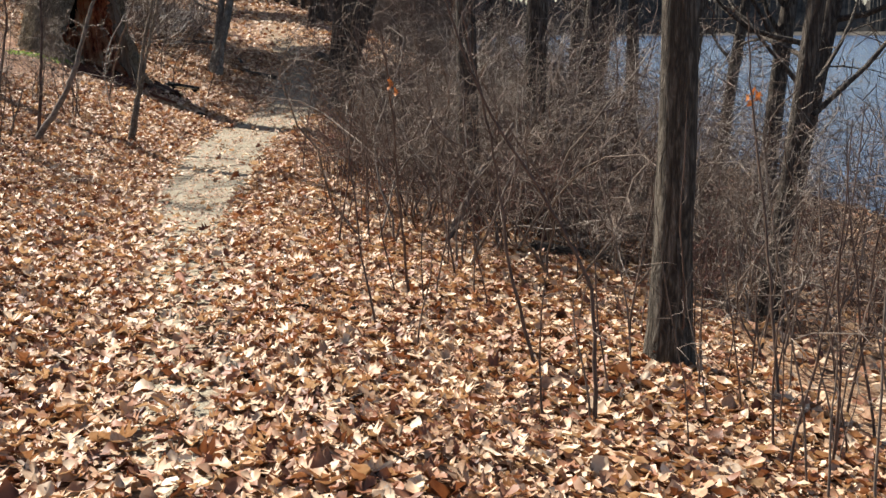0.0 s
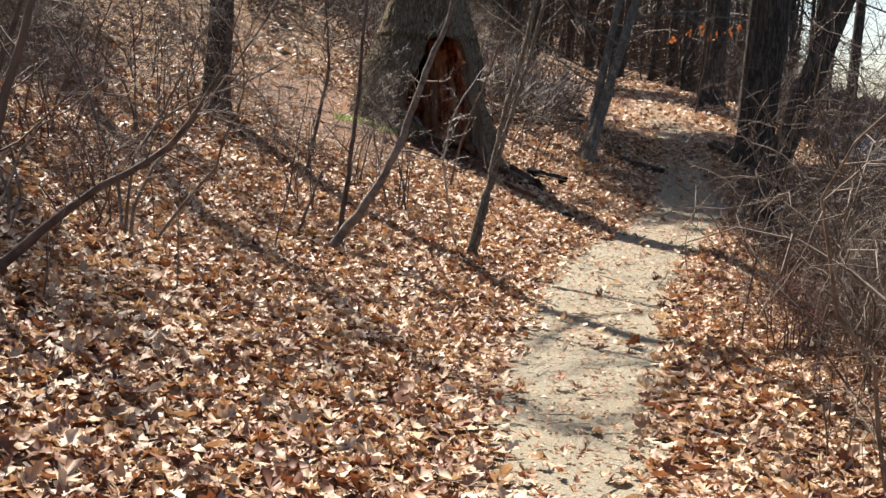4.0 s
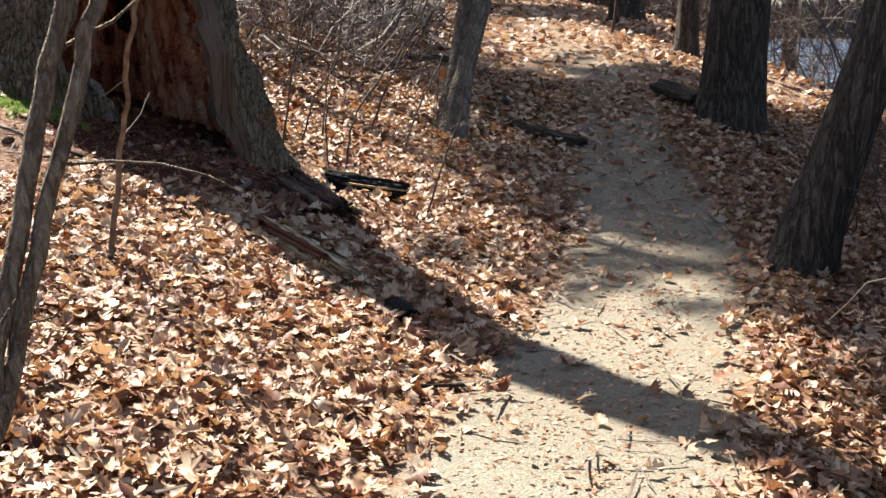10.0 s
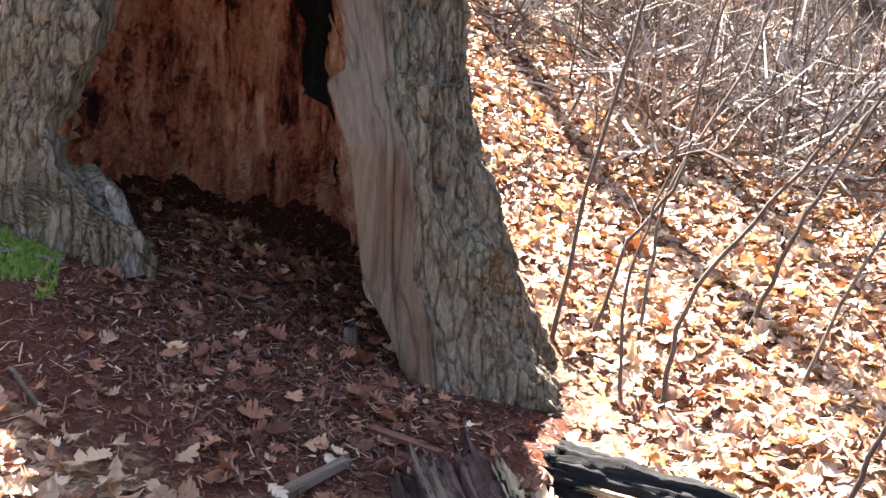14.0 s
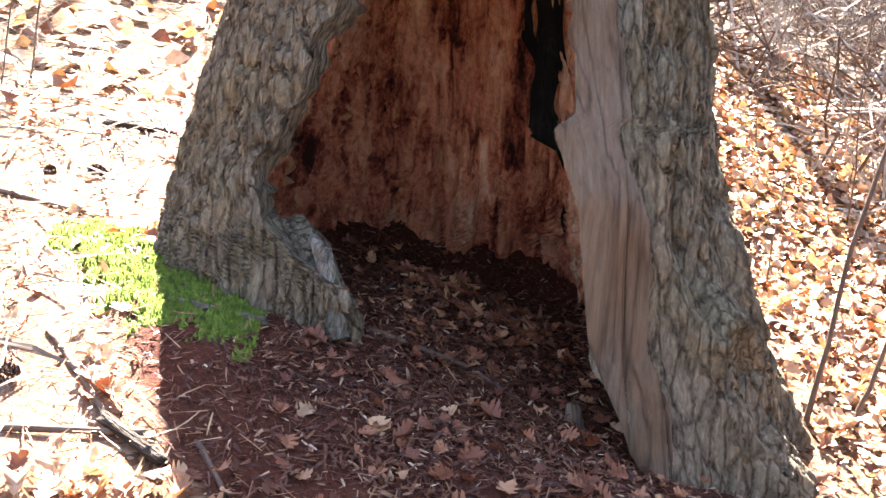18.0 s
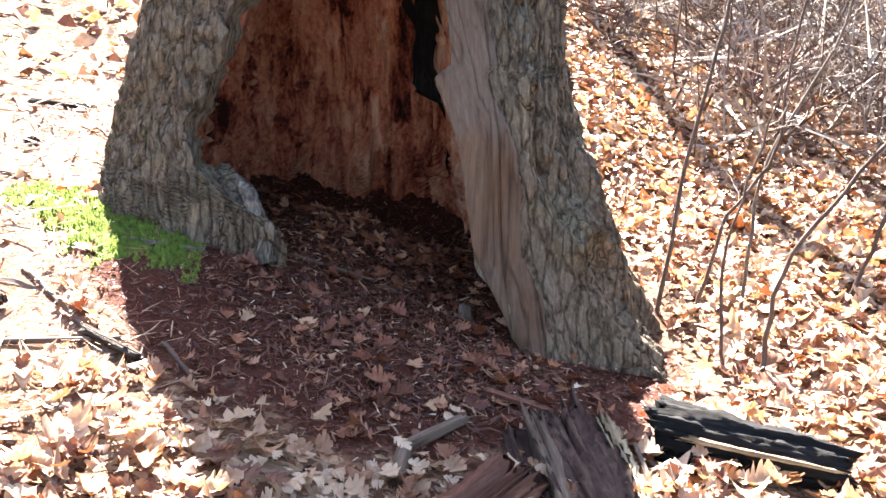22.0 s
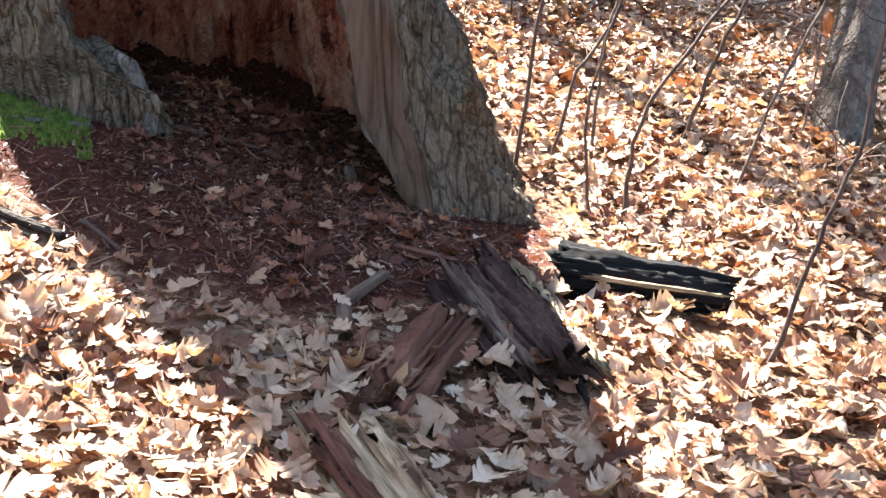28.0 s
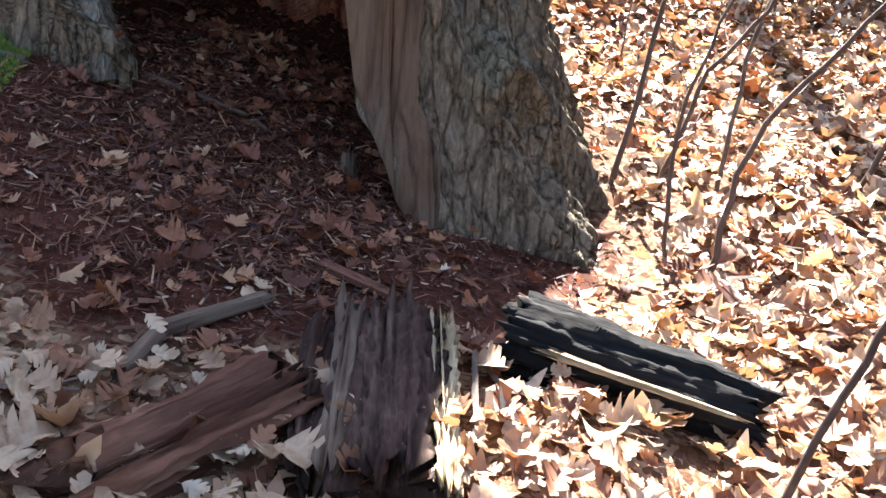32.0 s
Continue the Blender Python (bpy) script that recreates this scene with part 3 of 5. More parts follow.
def build_litter():
    rng = np.random.default_rng(11)
    oak, plain, close = leaf_shapes(rng, 14, True), leaf_shapes(rng, 6, False), leaf_shapes(rng, 22, True, True)
    # near the walk
    n = 150000
    x, y = rng.uniform(-8.2, 2.2, n), rng.uniform(2.5, 25, n)
    p, du, ne = masks(x, y)
    keep = rng.uniform(0, 1, n) > np.maximum.reduce([np.minimum(1, p * np.interp(y, [6, 11], [0.9, 1.25])) * np.interp(y, [5, 10], [0.7, 0.97]), np.minimum(1, du * 1.6) * 0.985, np.minimum(1, ne * 1.3) * 0.93])
    hollow_u, hollow_v = tree_frame(x, y)
    keep &= np.hypot(hollow_u, hollow_v) > 0.85
    x, y = x[keep], y[keep]
    size = rng.uniform(0.045, 0.10, len(x)) * np.where(rng.uniform(0, 1, len(x)) < 0.1, 1.3, 1) * (1 - 0.4 * np.maximum(masks(x, y)[1], masks(x, y)[2])) * np.interp(y, [4, 8, 14], [1.2, 1.08, 1.0])
    ring = [0, *range(10, 17), 8, *range(25, 18, -1)]
    mid = [(v[ring + [4]], np.array([(i, (i + 1) % 16, 16) for i in range(16)])) for v, _ in oak]
    low = [(v[[0, 10, 11, 14, 16, 8, 25, 23, 20, 19, 4]], np.array([(0, 1, 10), (1, 2, 10), (2, 3, 10), (3, 4, 10), (4, 5, 10), (5, 6, 10), (6, 7, 10), (7, 8, 10), (8, 9, 10), (9, 0, 10)])) for v, _ in oak]
    before = (x > -6.3) & (x < -2.0) & (y > 16.6) & (y < 21.6)
    near = (x > -5.9) & (x < 0.4) & (y > 4) & (y < 21.5) & ~before
    size = np.where(before, size * rng.uniform(0.75, 1.2, len(size)), size)
    for pick, shapes, seed, level in ((before, close + plain[:2], 21, 0.06), (near, mid + plain, 12, 0.05), (~near & ~before, low, 17, 0.05)):
        n = int(pick.sum())
        scatter("leaf_litter", shapes, x[pick], y[pick], size[pick], rng.uniform(0.004, level, n), 0.32, LEAF, "dry tan and brown oak leaves lying over the forest floor", "leaf litter", seed, True)
    # farther off
    n = 80000
    x, y = rng.uniform(-26, 9, n), rng.uniform(-2, 48, n)
    inside = (x > -8.2) & (x < 2.2) & (y > 2.5) & (y < 25)
    p, du, ne = masks(x, y)
    keep = ~inside & (rng.uniform(0, 1, n) > p * 0.8) & (land(x, y) > WATER_Z + 0.1)
    x, y = x[keep], y[keep]
    n = len(x)
    far = [(v[[0, 12, 14, 8, 23, 21]], np.array([(0, 1, 5), (1, 2, 5), (2, 4, 5), (2, 3, 4)])) for v, _ in oak]
    scatter("leaf_litter", far, x, y, rng.uniform(0.08, 0.15, n), rng.uniform(0.004, 0.04, n), 0.4, LEAF, "dry brown leaves covering the wooded slope", "leaf litter", 13)
    # chips and dust before the hollow tree
    n = 22000
    u, v = rng.normal(0.05, 0.5, n), rng.normal(0.85, 0.65, n)
    u, v = np.concatenate([u, rng.normal(0.0, 0.35, 5000)]), np.concatenate([v, rng.uniform(-0.75, 0.5, 5000)])
    n = len(u)
    x, y = from_tree(u, v)
    _, du, _ = masks(x, y)
    keep = rng.uniform(0, 1, n) < du
    x, y = x[keep], y[keep]
    n = len(x)
    scatter("wood_chips", chip_shapes(rng, 10, 0.12), x, y, rng.uniform(0.006, 0.03, n) * np.where(rng.uniform(0, 1, n) < 0.06, 1.5, 1), rng.uniform(0.002, 0.014, n), 0.5, CHIPS, "crumbled red-brown rotten wood chips before the hollow tree", "wood chips", 14)
    # needles
    n = 42000
    u, v = rng.uniform(-5, 0.5, n), rng.uniform(-4, 3, n)
    x, y = from_tree(u, v)
    p, du, ne = masks(x, y)
    keep = rng.uniform(0, 1, n) < ne
    x, y = x[keep], y[keep]
    n = len(x)
    scatter("pine_needles", chip_shapes(rng, 10, 0.02), x, y, rng.uniform(0.04, 0.10, n), rng.uniform(0.003, 0.02, n), 0.25, NEEDLE, "dry orange pine needles matted on the bare ground", "pine needles", 15)
    n = 2200
    u, v = rng.normal(0.0, 0.42, n), rng.normal(1.15, 0.42, n)
    x, y = from_tree(u, v)
    keep = rng.uniform(0, 1, n) < masks(x, y)[1]
    x, y = x[keep], y[keep]
    n = len(x)
    scatter("pine_needles", chip_shapes(rng, 10, 0.03), x, y, rng.uniform(0.025, 0.07, n), rng.uniform(0.003, 0.02, n), 0.3, DUST_NEEDLE, "dark brown needles mixed into the red wood dust", "pine needles", 19)
    n = 190
    u, v = np.concatenate([rng.normal(0.1, 0.38, n), rng.normal(0.03, 0.24, 320)]), np.concatenate([rng.normal(1.15, 0.35, n), rng.normal(0.05, 0.34, 320)])
    x, y = from_tree(u, v)
    keep = masks(x, y)[1] > 0.3
    x, y = x[keep], y[keep]
    n = len(x)
    scatter("leaf_litter", close, x, y, rng.uniform(0.03, 0.085, n), rng.uniform(0.006, 0.02, n), 0.35, LEAF_BROWN, "small crumpled brown leaves on the red wood dust", "leaf litter", 20)
    # twigs on the floor
    n = 2600
    x, y = rng.uniform(-8.2, 1.5, n), rng.uniform(4, 24, n)
    k = np.hypot(x + 6.6, y - 19.2) < 2.2
    far_left = rng.uniform(-1, 1, (2, 900))
    x, y = np.concatenate([x, x[k], x[k] + 0.1, x[k] - 0.2, -7.9 + far_left[0] * 1.9]), np.concatenate([y, y[k] + 0.13, y[k] - 0.21, y[k] + 0.3, 19.6 + far_left[1] * 1.9])
    k = masks(x, y)[1] < 0.2
    x, y = x[k], y[k]
    n = len(x)
    scatter("twig_litter", chip_shapes(rng, 12, 0.022), x, y, rng.uniform(0.08, 0.3, n), rng.uniform(0.012, 0.04, n), 0.15, TWIG_GREY, "short dead twigs scattered over leaves and needles", "twigs", 18)
    # grit on the path
    n = 14000
    y = rng.uniform(8, 24, n)
    x = smooth_interp(y, PATH_Y, PATH_X) + rng.normal(0, 0.35, n)
    scatter("path_debris", chip_shapes(rng, 8, 0.25), x, y, rng.uniform(0.008, 0.03, n), rng.uniform(0.001, 0.006, n), 0.3, NEEDLE, "small leaf crumbs and grit on the footpath", "debris", 16)


build_litter()


# ---- the hollow tree ----
def hollow_tree():
    root = empty("hollow_tree", TREE.x, TREE.y, 0.0)
    tagged(root, "huge old tree with furrowed bark and a rotted hollow foot", "tree")
    Z = [0.2, 0.6, 0.8, 0.95, 1.15, 1.4, 1.9, 2.4, 2.9, 3.2, 3.6, 4.5, 6.0, 9.0]
    R = [1.15, 1.06, 1.03, 1.00, 0.95, 0.89, 0.77, 0.60, 0.45, 0.37, 0.30, 0.25, 0.22, 0.16]
    L_Z, L_A = [0.6, 0.98, 1.08, 1.16, 1.26, 1.38, 1.9, 2.1, 2.18, 2.22], [-20, -21, -25, -34, -43, -44, -33, -29, -26, -15]
    R_Z, R_A = [0.6, 0.8, 1.0, 1.3, 1.53, 1.57, 1.9, 2.1, 2.18, 2.22], [29, 25, 20, 16, 11, 15, 15, 11, 7, -5]
    zs = np.concatenate([np.arange(0.2, 0.55, 0.05), np.arange(0.56, 2.22, 0.013), np.arange(2.24, 4, 0.05), np.arange(4.0, 9.01, 0.25)])
    K = 520
    SPREAD = np.concatenate([np.linspace(0, 0.42, 250), np.linspace(0.425, 0.70, 40), np.linspace(0.702, 1, 230)])

    def outer(a, z):
        """Distance of the bark from the axis at angle a (degrees from the front, to the right) and height z."""
        r = np.interp(z, Z, R)
        low = max(0.0, 1.45 - z)
        r += 0.15 * low * math.exp(-((a - 50) / 20) ** 2) + 0.06 * low * math.exp(-((a + 75) / 24) ** 2)
        r -= 0.15 * math.exp(-((a - 105) / 38) ** 2) * min(1.0, max(0.0, z - 0.4))
        r -= 0.25 * min(1.0, max(0.0, (1.35 - z) / 0.4)) * math.exp(-((a + 6) / 34) ** 2)
        r += 0.12 * low * math.exp(-((abs(a) - 160) / 25) ** 2)
        r += 0.2 * max(0.0, 0.95 - z) * math.exp(-((a - 62) / 16) ** 2)
        r += 0.05 * math.exp(-((a - 47 + 10 * (z - 1)) / 7) ** 2) * min(1, 0.4 + z * 0.4)
        r -= 0.10 * math.exp(-((a - 74) / 26) ** 2) * min(1.0, max(0.0, (2.4 - z) / 0.5))
        r += 0.03 * math.sin(radians(a) * 5 + z * 0.8)
        return r

    def place(a, r, z):
        lean = 0.03 * (z - 1.0)
        u, v = r * math.sin(radians(a)) + lean, r * math.cos(radians(a))
        x, y = from_tree(u, v)
        return (x - TREE.x, y - TREE.y, z)

    def shell(name, material, grid, parent, label="", closed=False):
        g = np.array(grid)
        n, m = g.shape[:2]
        i, j = np.meshgrid(np.arange(n - 1), np.arange(m if closed else m - 1), indexing="ij")
        f = np.stack([i * m + j, i * m + (j + 1) % m, (i + 1) * m + (j + 1) % m, (i + 1) * m + j], -1).reshape(-1, 4)
        return mesh_object(name, g.reshape(-1, 3), f, material, parent, label)

    bark, cavity, rim_l, rim_r = [], [], [], []
    for z in zs:
        al = np.interp(z, L_Z, L_A) + 2.5 * noise.noise((0, 3.1, z * 6)) * (z < 2.2)
        ar = np.interp(z, R_Z, R_A) + 2.0 * noise.noise((5, 1.1, z * 7)) * (z < 2.2)
        if z > 2.22:
            al = ar = -10.0
        row = []
        for k in range(K):
            a = ar + (360 + al - ar) * SPREAD[k]
            aa = (a + 180) % 360 - 180
            r = outer(aa, z)
            tw = radians(a + 16 * (z - 1)) if aa > 0 else radians(a)
            p = Vector((math.sin(tw) * r * 15, math.cos(tw) * r * 15, z * (2.2 if aa > 0 else 4.4) + 0.6 * math.sin(a * 0.2)))
            crack = max(0.0, 1 - abs(noise.noise(Vector((p.x * 1.5, p.y * 1.5, p.z * 1.2)))) / 0.16)
            fine = max(0.0, 1 - abs(noise.noise(Vector((p.x * 3.4, p.y * 3.4, p.z * 3.0)) + Vector((7, 3, 1)))) / 0.2)
            rough = 0.016 - 0.034 * crack - 0.018 * fine + 0.026 * noise.noise(p * 0.45) + 0.013 * noise.noise(p * 2.6)
            if 25 < aa < 120:
                ridge = noise.noise(Vector((math.sin(tw) * r * 5.2, math.cos(tw) * r * 5.2, z * 0.7 + 9)))
                rough += (0.035 - 0.22 * min(0.4, abs(ridge))) * min(1, (aa - 25) / 10)
            smooth_side = 1.0
            bound = np.interp(z, [0.6, 0.9, 1.2, 1.45, 1.8], [46, 38, 31, 29, 26]) + 2.5 * noise.noise((4, 4, z * 6))
            if 0 < aa < bound + 4:
                smooth_side = 0.28 + 0.72 * max(0.0, min(1.0, (aa - bound) / 4))
            if 0 < aa < 60 and z < 2.4:
                r += 0.034 * math.exp(-((aa - bound - 3) / 3.2) ** 2) - 0.02 * math.exp(-((aa - bound + 4) / 4) ** 2)
            row.append(place(a, r + rough * smooth_side * (1.0 if z < 4 else 0.6), z))
        bark.append(row)
        if z <= 2.22:
            wall_r, wall_l = 0.10 + 0.03 * noise.noise((9, 0, z * 5)), 0.12 + 0.03 * noise.noise((0, 9, z * 5))
            inner = []
            KI = 280
            for k in range(KI):
                t = k / (KI - 1)
                a0, a1 = ar + 4, al - 4 + 360
                a = a0 + (a1 - a0) * t
                aa = (a + 180) % 360 - 180
                r = outer(aa, z) * 0.80 - 0.03
                r = r * (1.0 + 0.12 * math.exp(-((aa - 157) / 6) ** 2) * (z > 1.15) - 0.16 * math.exp(-((aa - 120) / 25) ** 2) + 0.05 * math.sin(aa * 0.12 + z))
                close = min(t, 1 - t)
                ro = outer(aa, z) - (wall_r if t < 0.5 else wall_l)
                r = ro + (r - ro) * min(1, close * 12)
                r *= 1 - 0.12 * max(0, (z - 1.7) / 0.55) ** 2
                q = Vector((a * 0.11, r * 5, z * 1.6))
                r += 0.05 * noise.noise(q * 2) + 0.045 * noise.noise(Vector((a * 0.28, 0, z * 2.2))) + 0.035 * noise.noise(Vector((a * 0.5, 4, z * 7))) - 0.04 * max(0, 1 - abs(noise.noise(Vector((a * 0.33, 2, z * 1.7)))) * 6) + 0.03 * noise.noise(Vector((a * 0.9, 1, z * 4))) + 0.022 * noise.noise(Vector((a * 1.3, 7, z * 17)))
                inner.append(place(a, r, z))
            cavity.append(inner)
            rim_r.append([row[0], tuple((Vector(row[0]) * 0.45 + Vector(inner[0]) * 0.55)), inner[0]])
            rim_l.append([inner[-1], tuple((Vector(row[-1]) * 0.45 + Vector(inner[-1]) * 0.55)), row[-1]])
    shell("bark", BARK_OLD, bark, root, "furrowed grey-green bark with long ridges")
    shell("cavity", ROT_RED, cavity, root, "rotten orange-brown heartwood inside the hollow")
    shell("rim", GREY_WOOD, rim_r, root, "weathered bare grey edge of the hollow")
    shell("rim", BARK_OLD, rim_l, root, "worn edge of the hollow")
    # Black strip painted where the back wall opens into a deep, shaded gap.
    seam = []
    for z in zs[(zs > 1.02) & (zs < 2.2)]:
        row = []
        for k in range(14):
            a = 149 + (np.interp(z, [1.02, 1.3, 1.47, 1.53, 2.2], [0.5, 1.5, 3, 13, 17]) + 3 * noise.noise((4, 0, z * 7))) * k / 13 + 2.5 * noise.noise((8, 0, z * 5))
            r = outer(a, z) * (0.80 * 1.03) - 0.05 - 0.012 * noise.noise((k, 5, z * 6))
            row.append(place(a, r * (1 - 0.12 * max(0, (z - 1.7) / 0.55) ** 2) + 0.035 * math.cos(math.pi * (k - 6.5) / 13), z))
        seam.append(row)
    shell("black_seam", CHAR_AND_SHADE, seam, root, "black strip painted as the deep shade of a gap in the back wall")
    # the bare grey strip beside the opening, a skin over the shell
    strip = []
    for z in zs[(zs > 0.62) & (zs < 2.9)]:
        ar = np.interp(z, R_Z, R_A) if z < 2.2 else -8.0
        wide = np.interp(z, [0.6, 0.9, 1.15, 1.42, 1.6, 1.8, 2.3, 2.9], [4, 8, 12, 13.5, 12, 9, 8, 3])
        row = []
        for k in range(60):
            a = ar - 0.6 + (wide + 2.4 * noise.noise((2, 2, z * 3)) + 0.8 * noise.noise((2, 6, z * 14))) * k / 59
            lift = 0.012 * math.sin(math.pi * min(1, k / 59 * 1.02)) ** 0.4
            lift -= 0.012 * max(0, 1 - abs(noise.noise((a * 0.13 + 0.4 * z, 3, z * 0.35))) * 24)
            row.append(place(a, outer(a, z) + lift + 0.008 + 0.016 * noise.noise((a * 0.12, 1, z * 0.8)) + 0.004 * noise.noise((a * 0.9, 8, z * 0.9)) + 0.003 * noise.noise((a * 2.2, 8, z * 2.0)), z))
        strip.append(row)
    shell("bare_wood", BARE_WOOD, strip, root, "smooth weathered grey wood where bark is gone")
    # the knobbly foot left of the opening
    rng = np.random.default_rng(5)
    t = Tubes(14)
    for u0, v0, hgt, r0 in ((-0.46, 0.60, 0.20, 0.085), (-0.40, 0.62, 0.18, 0.05), (-0.55, 0.60, 0.20, 0.08), (-0.335, 0.655, 0.10, 0.035)):
        x, y = from_tree(u0, v0)
        z0 = ground_z(x, y)
        line = np.array([(x - TREE.x, y - TREE.y, z0 - 0.1), (x - TREE.x, y - TREE.y, z0 + hgt * 0.4), (x - TREE.x - 0.05, y - TREE.y + 0.02, z0 + hgt * 0.8), (x - TREE.x - 0.12, y - TREE.y + 0.06, z0 + hgt * 1.15)])
        line = np.array([line[0] + (line[-1] - line[0]) * 0, *line[1:]])
        t.add(line, [r0 * 1.3, r0 * 1.15, r0 * 0.9, r0 * 0.35], 0.10, rng)
    t.make("root_knob", BARK_OLD, root, "knobbly root foot with cracked bark")
    lip = [(-0.44, 0.63, 1.21), (-0.405, 0.68, 1.17), (-0.385, 0.70, 1.10), (-0.365, 0.715, 1.02), (-0.345, 0.73, 0.95)]
    line = np.array([(*from_tree(u0, v0), z0) for u0, v0, z0 in lip]) - np.array([TREE.x, TREE.y, 0])
    t = Tubes(14)
    t.add(line, [0.012, 0.026, 0.03, 0.034, 0.03], 0.08, rng)
    t.make("root_lip", BARK_SMOOTH, root, "smooth pale grey lip of the root foot")
    # limbs far overhead
    t = Tubes(8)
    for k in range(5):
        a = k * 1.3
        line = wander(rng, (0.1, 0, 6.8 + 0.4 * k), (math.cos(a), math.sin(a), 0.9), 5.5, 8, 0.12, 0.05)
        rad = np.linspace(0.1, 0.02, len(line))
        t.add(line, rad)
        branch_out(rng, t, line, rad, 8, 2.0, 2)
    t.make("limbs", BARK_DARK, root)
    return root


hollow_tree()


# ---- trees ----
def tree(name, x, y, r0, height, lean, seed, material, label, limbs=12, sides=14, first=0.35, sink=0.15, flare=1.5, forks=(), fine=2):
    rng = np.random.default_rng(seed)
    root = empty(name, x, y)
    tagged(root, label, "tree")
    for k, (ox, oy, lx, ly, rk) in enumerate(((0, 0, lean[0], lean[1], r0), *forks)):
        n = 22
        s = np.concatenate([np.linspace(0, 0.1, 6), np.linspace(0.13, 1, n - 6)])
        line = np.stack([ox + lx * s * height + 0.12 * np.cumsum(rng.normal(0, 0.3, n)) * s, oy + ly * s * height + 0.12 * np.cumsum(rng.normal(0, 0.3, n)) * s, s * height - sink * (s == 0)], 1)
        rad = rk * (1 - 0.75 * s) * (1 + (flare - 1) * np.exp(-s * height / 0.22))
        t = Tubes(sides)
        t.add(line, rad, 0.035, rng)
        t.make("trunk", material, root)
        t = Tubes(5)
        for _ in range(limbs):
            q = rng.uniform(first, 0.97)
            p = np.array([np.interp(q, s, line[:, i]) for i in range(3)])
            a = rng.uniform(0, 2 * np.pi)
            ln = height * rng.uniform(0.12, 0.3) * (1.15 - q * 0.6)
            lim = wander(rng, p, (math.cos(a), math.sin(a), rng.uniform(0.2, 1.0)), ln, 7, 0.14, 0.05)
            rr = np.linspace(rk * 0.3 * (1.1 - q * 0.6), 0.006, len(lim))
            t.add(lim, rr)
            branch_out(rng, t, lim, rr, 7, ln * 0.45, fine)
        if limbs:
            t.make("crown", material, root, "bare branching crown")["kind"] = "stuff"
    return root


def shades(x, y, x0, x1, y0, y1, tall=17.0):
    """Whether a tree at x, y would throw its trunk's shadow into the given stretch of ground."""
    z = ground_z(x, y)
    for k in range(60):
        far = 24.0 * k / 59
        sx, sy = x + 0.614 * far, y - 0.573 * far
        if x0 < sx < x1 and y0 < sy < y1 and z + tall > ground_z(sx, sy) + far:
            return True
    return False


def build_trees():
    tree("oak_tree", 1.33, 6.95, 0.118, 13, (0.005, 0), 21, BARK, "straight young tree trunk with rough brown bark beside the footpath", first=0.13, limbs=16)
    tree("twin_tree", -4.12, 21.95, 0.076, 12, (0.19, 0.36), 22, BARK_SMOOTH, "smooth grey twin-stemmed tree on the leafy bank", first=0.07, limbs=16, flare=1.9, forks=((-0.06, 0.05, 0.12, 0.33, 0.058),))
    tree("leaning_tree", -1.70, 19.3, 0.15, 14, (0.30, 0.02), 23, BARK_DARK, "dark trunk leaning out over the bank towards the pond")
    tree("big_tree", -1.92, 23.5, 0.27, 17, (0.05, 0.0), 24, BARK_DARK, "thick dark tree trunk at the footpath edge", flare=1.35)
    tree("far_tree", -2.3, 28.3, 0.13, 14, (0.02, 0), 25, BARK_DARK, "dark slim trunk farther up the footpath")
    tree("far_tree", -3.4, 31.6, 0.07, 11, (0.05, 0), 26, BARK_DARK, "slim trunk farther up the footpath")
    tree("bank_tree", -7.6, 17.5, 0.145, 13, (0.03, 0.0), 27, BARK_DARK, "dark tree trunk on the slope beside the hollow tree")
    tree("shore_tree", 0.9, 12.6, 0.13, 12, (0.03, 0.02), 28, BARK_DARK, "dark trunk among the waterside brush")
    tree("shore_tree", 0.25, 11.6, 0.11, 12, (-0.02, 0.02), 29, BARK_DARK, "dark trunk among the waterside brush")
    tree("shore_tree", 2.6, 14.5, 0.14, 12, (0.12, 0.02), 30, BARK_DARK, "dark trunk among the waterside brush")
    tree("shore_tree", 1.5, 17.6, 0.09, 9, (-0.04, 0.02), 61, BARK_DARK, "dark trunk among the waterside brush")
    tree("shore_tree", 2.3, 20.2, 0.10, 10, (0.05, 0.0), 62, BARK_DARK, "dark trunk among the waterside brush")
    for k, (x, y, r, lx, ly) in enumerate(((2.9, 10.6, 0.10, 0.10, 0.02), (3.6, 13.2, 0.13, 0.16, -0.02), (1.7, 16.4, 0.11, 0.12, 0.04), (4.4, 16.9, 0.14, 0.10, 0.0), (2.2, 19.6, 0.12, 0.18, 0.02), (4.8, 21.4, 0.12, 0.12, 0.03), (0.6, 22.8, 0.10, 0.14, 0.0), (3.0, 25.0, 0.15, 0.10, 0.02), (5.5, 12.0, 0.10, 0.15, 0.0), (1.2, 28.0, 0.13, 0.08, 0.0))):
        tree("shore_tree", x, y, r, 10 + k % 4, (lx, ly), 130 + k, BARK_DARK, "bare dark waterside tree leaning out over the pond", limbs=20, sides=9, first=0.16)
    rng = np.random.default_rng(40)
    kinds = [tree("woodland_tree", -27 - 2 * k, 33 + 3 * k, 0.13 + 0.03 * k, 14 + k, (0.02 * k - 0.03, 0.01), 50 + k, BARK_DARK, "bare dark woodland tree up the slope", limbs=11, sides=8, fine=1) for k in range(4)]
    for k in range(190):
        for _ in range(20):
            x, y = rng.uniform(-50, 14), rng.uniform(24, 105)
            d = float(smooth_interp(y, PATH_Y, PATH_X)) - x
            if abs(d) > 1.6 and ground_z(x, y) > WATER_Z + 0.2 and not (-7.5 < x < -1 and y < 33) and not shades(x, y, -9.0, -3.6, 20.3, 28.5):
                break
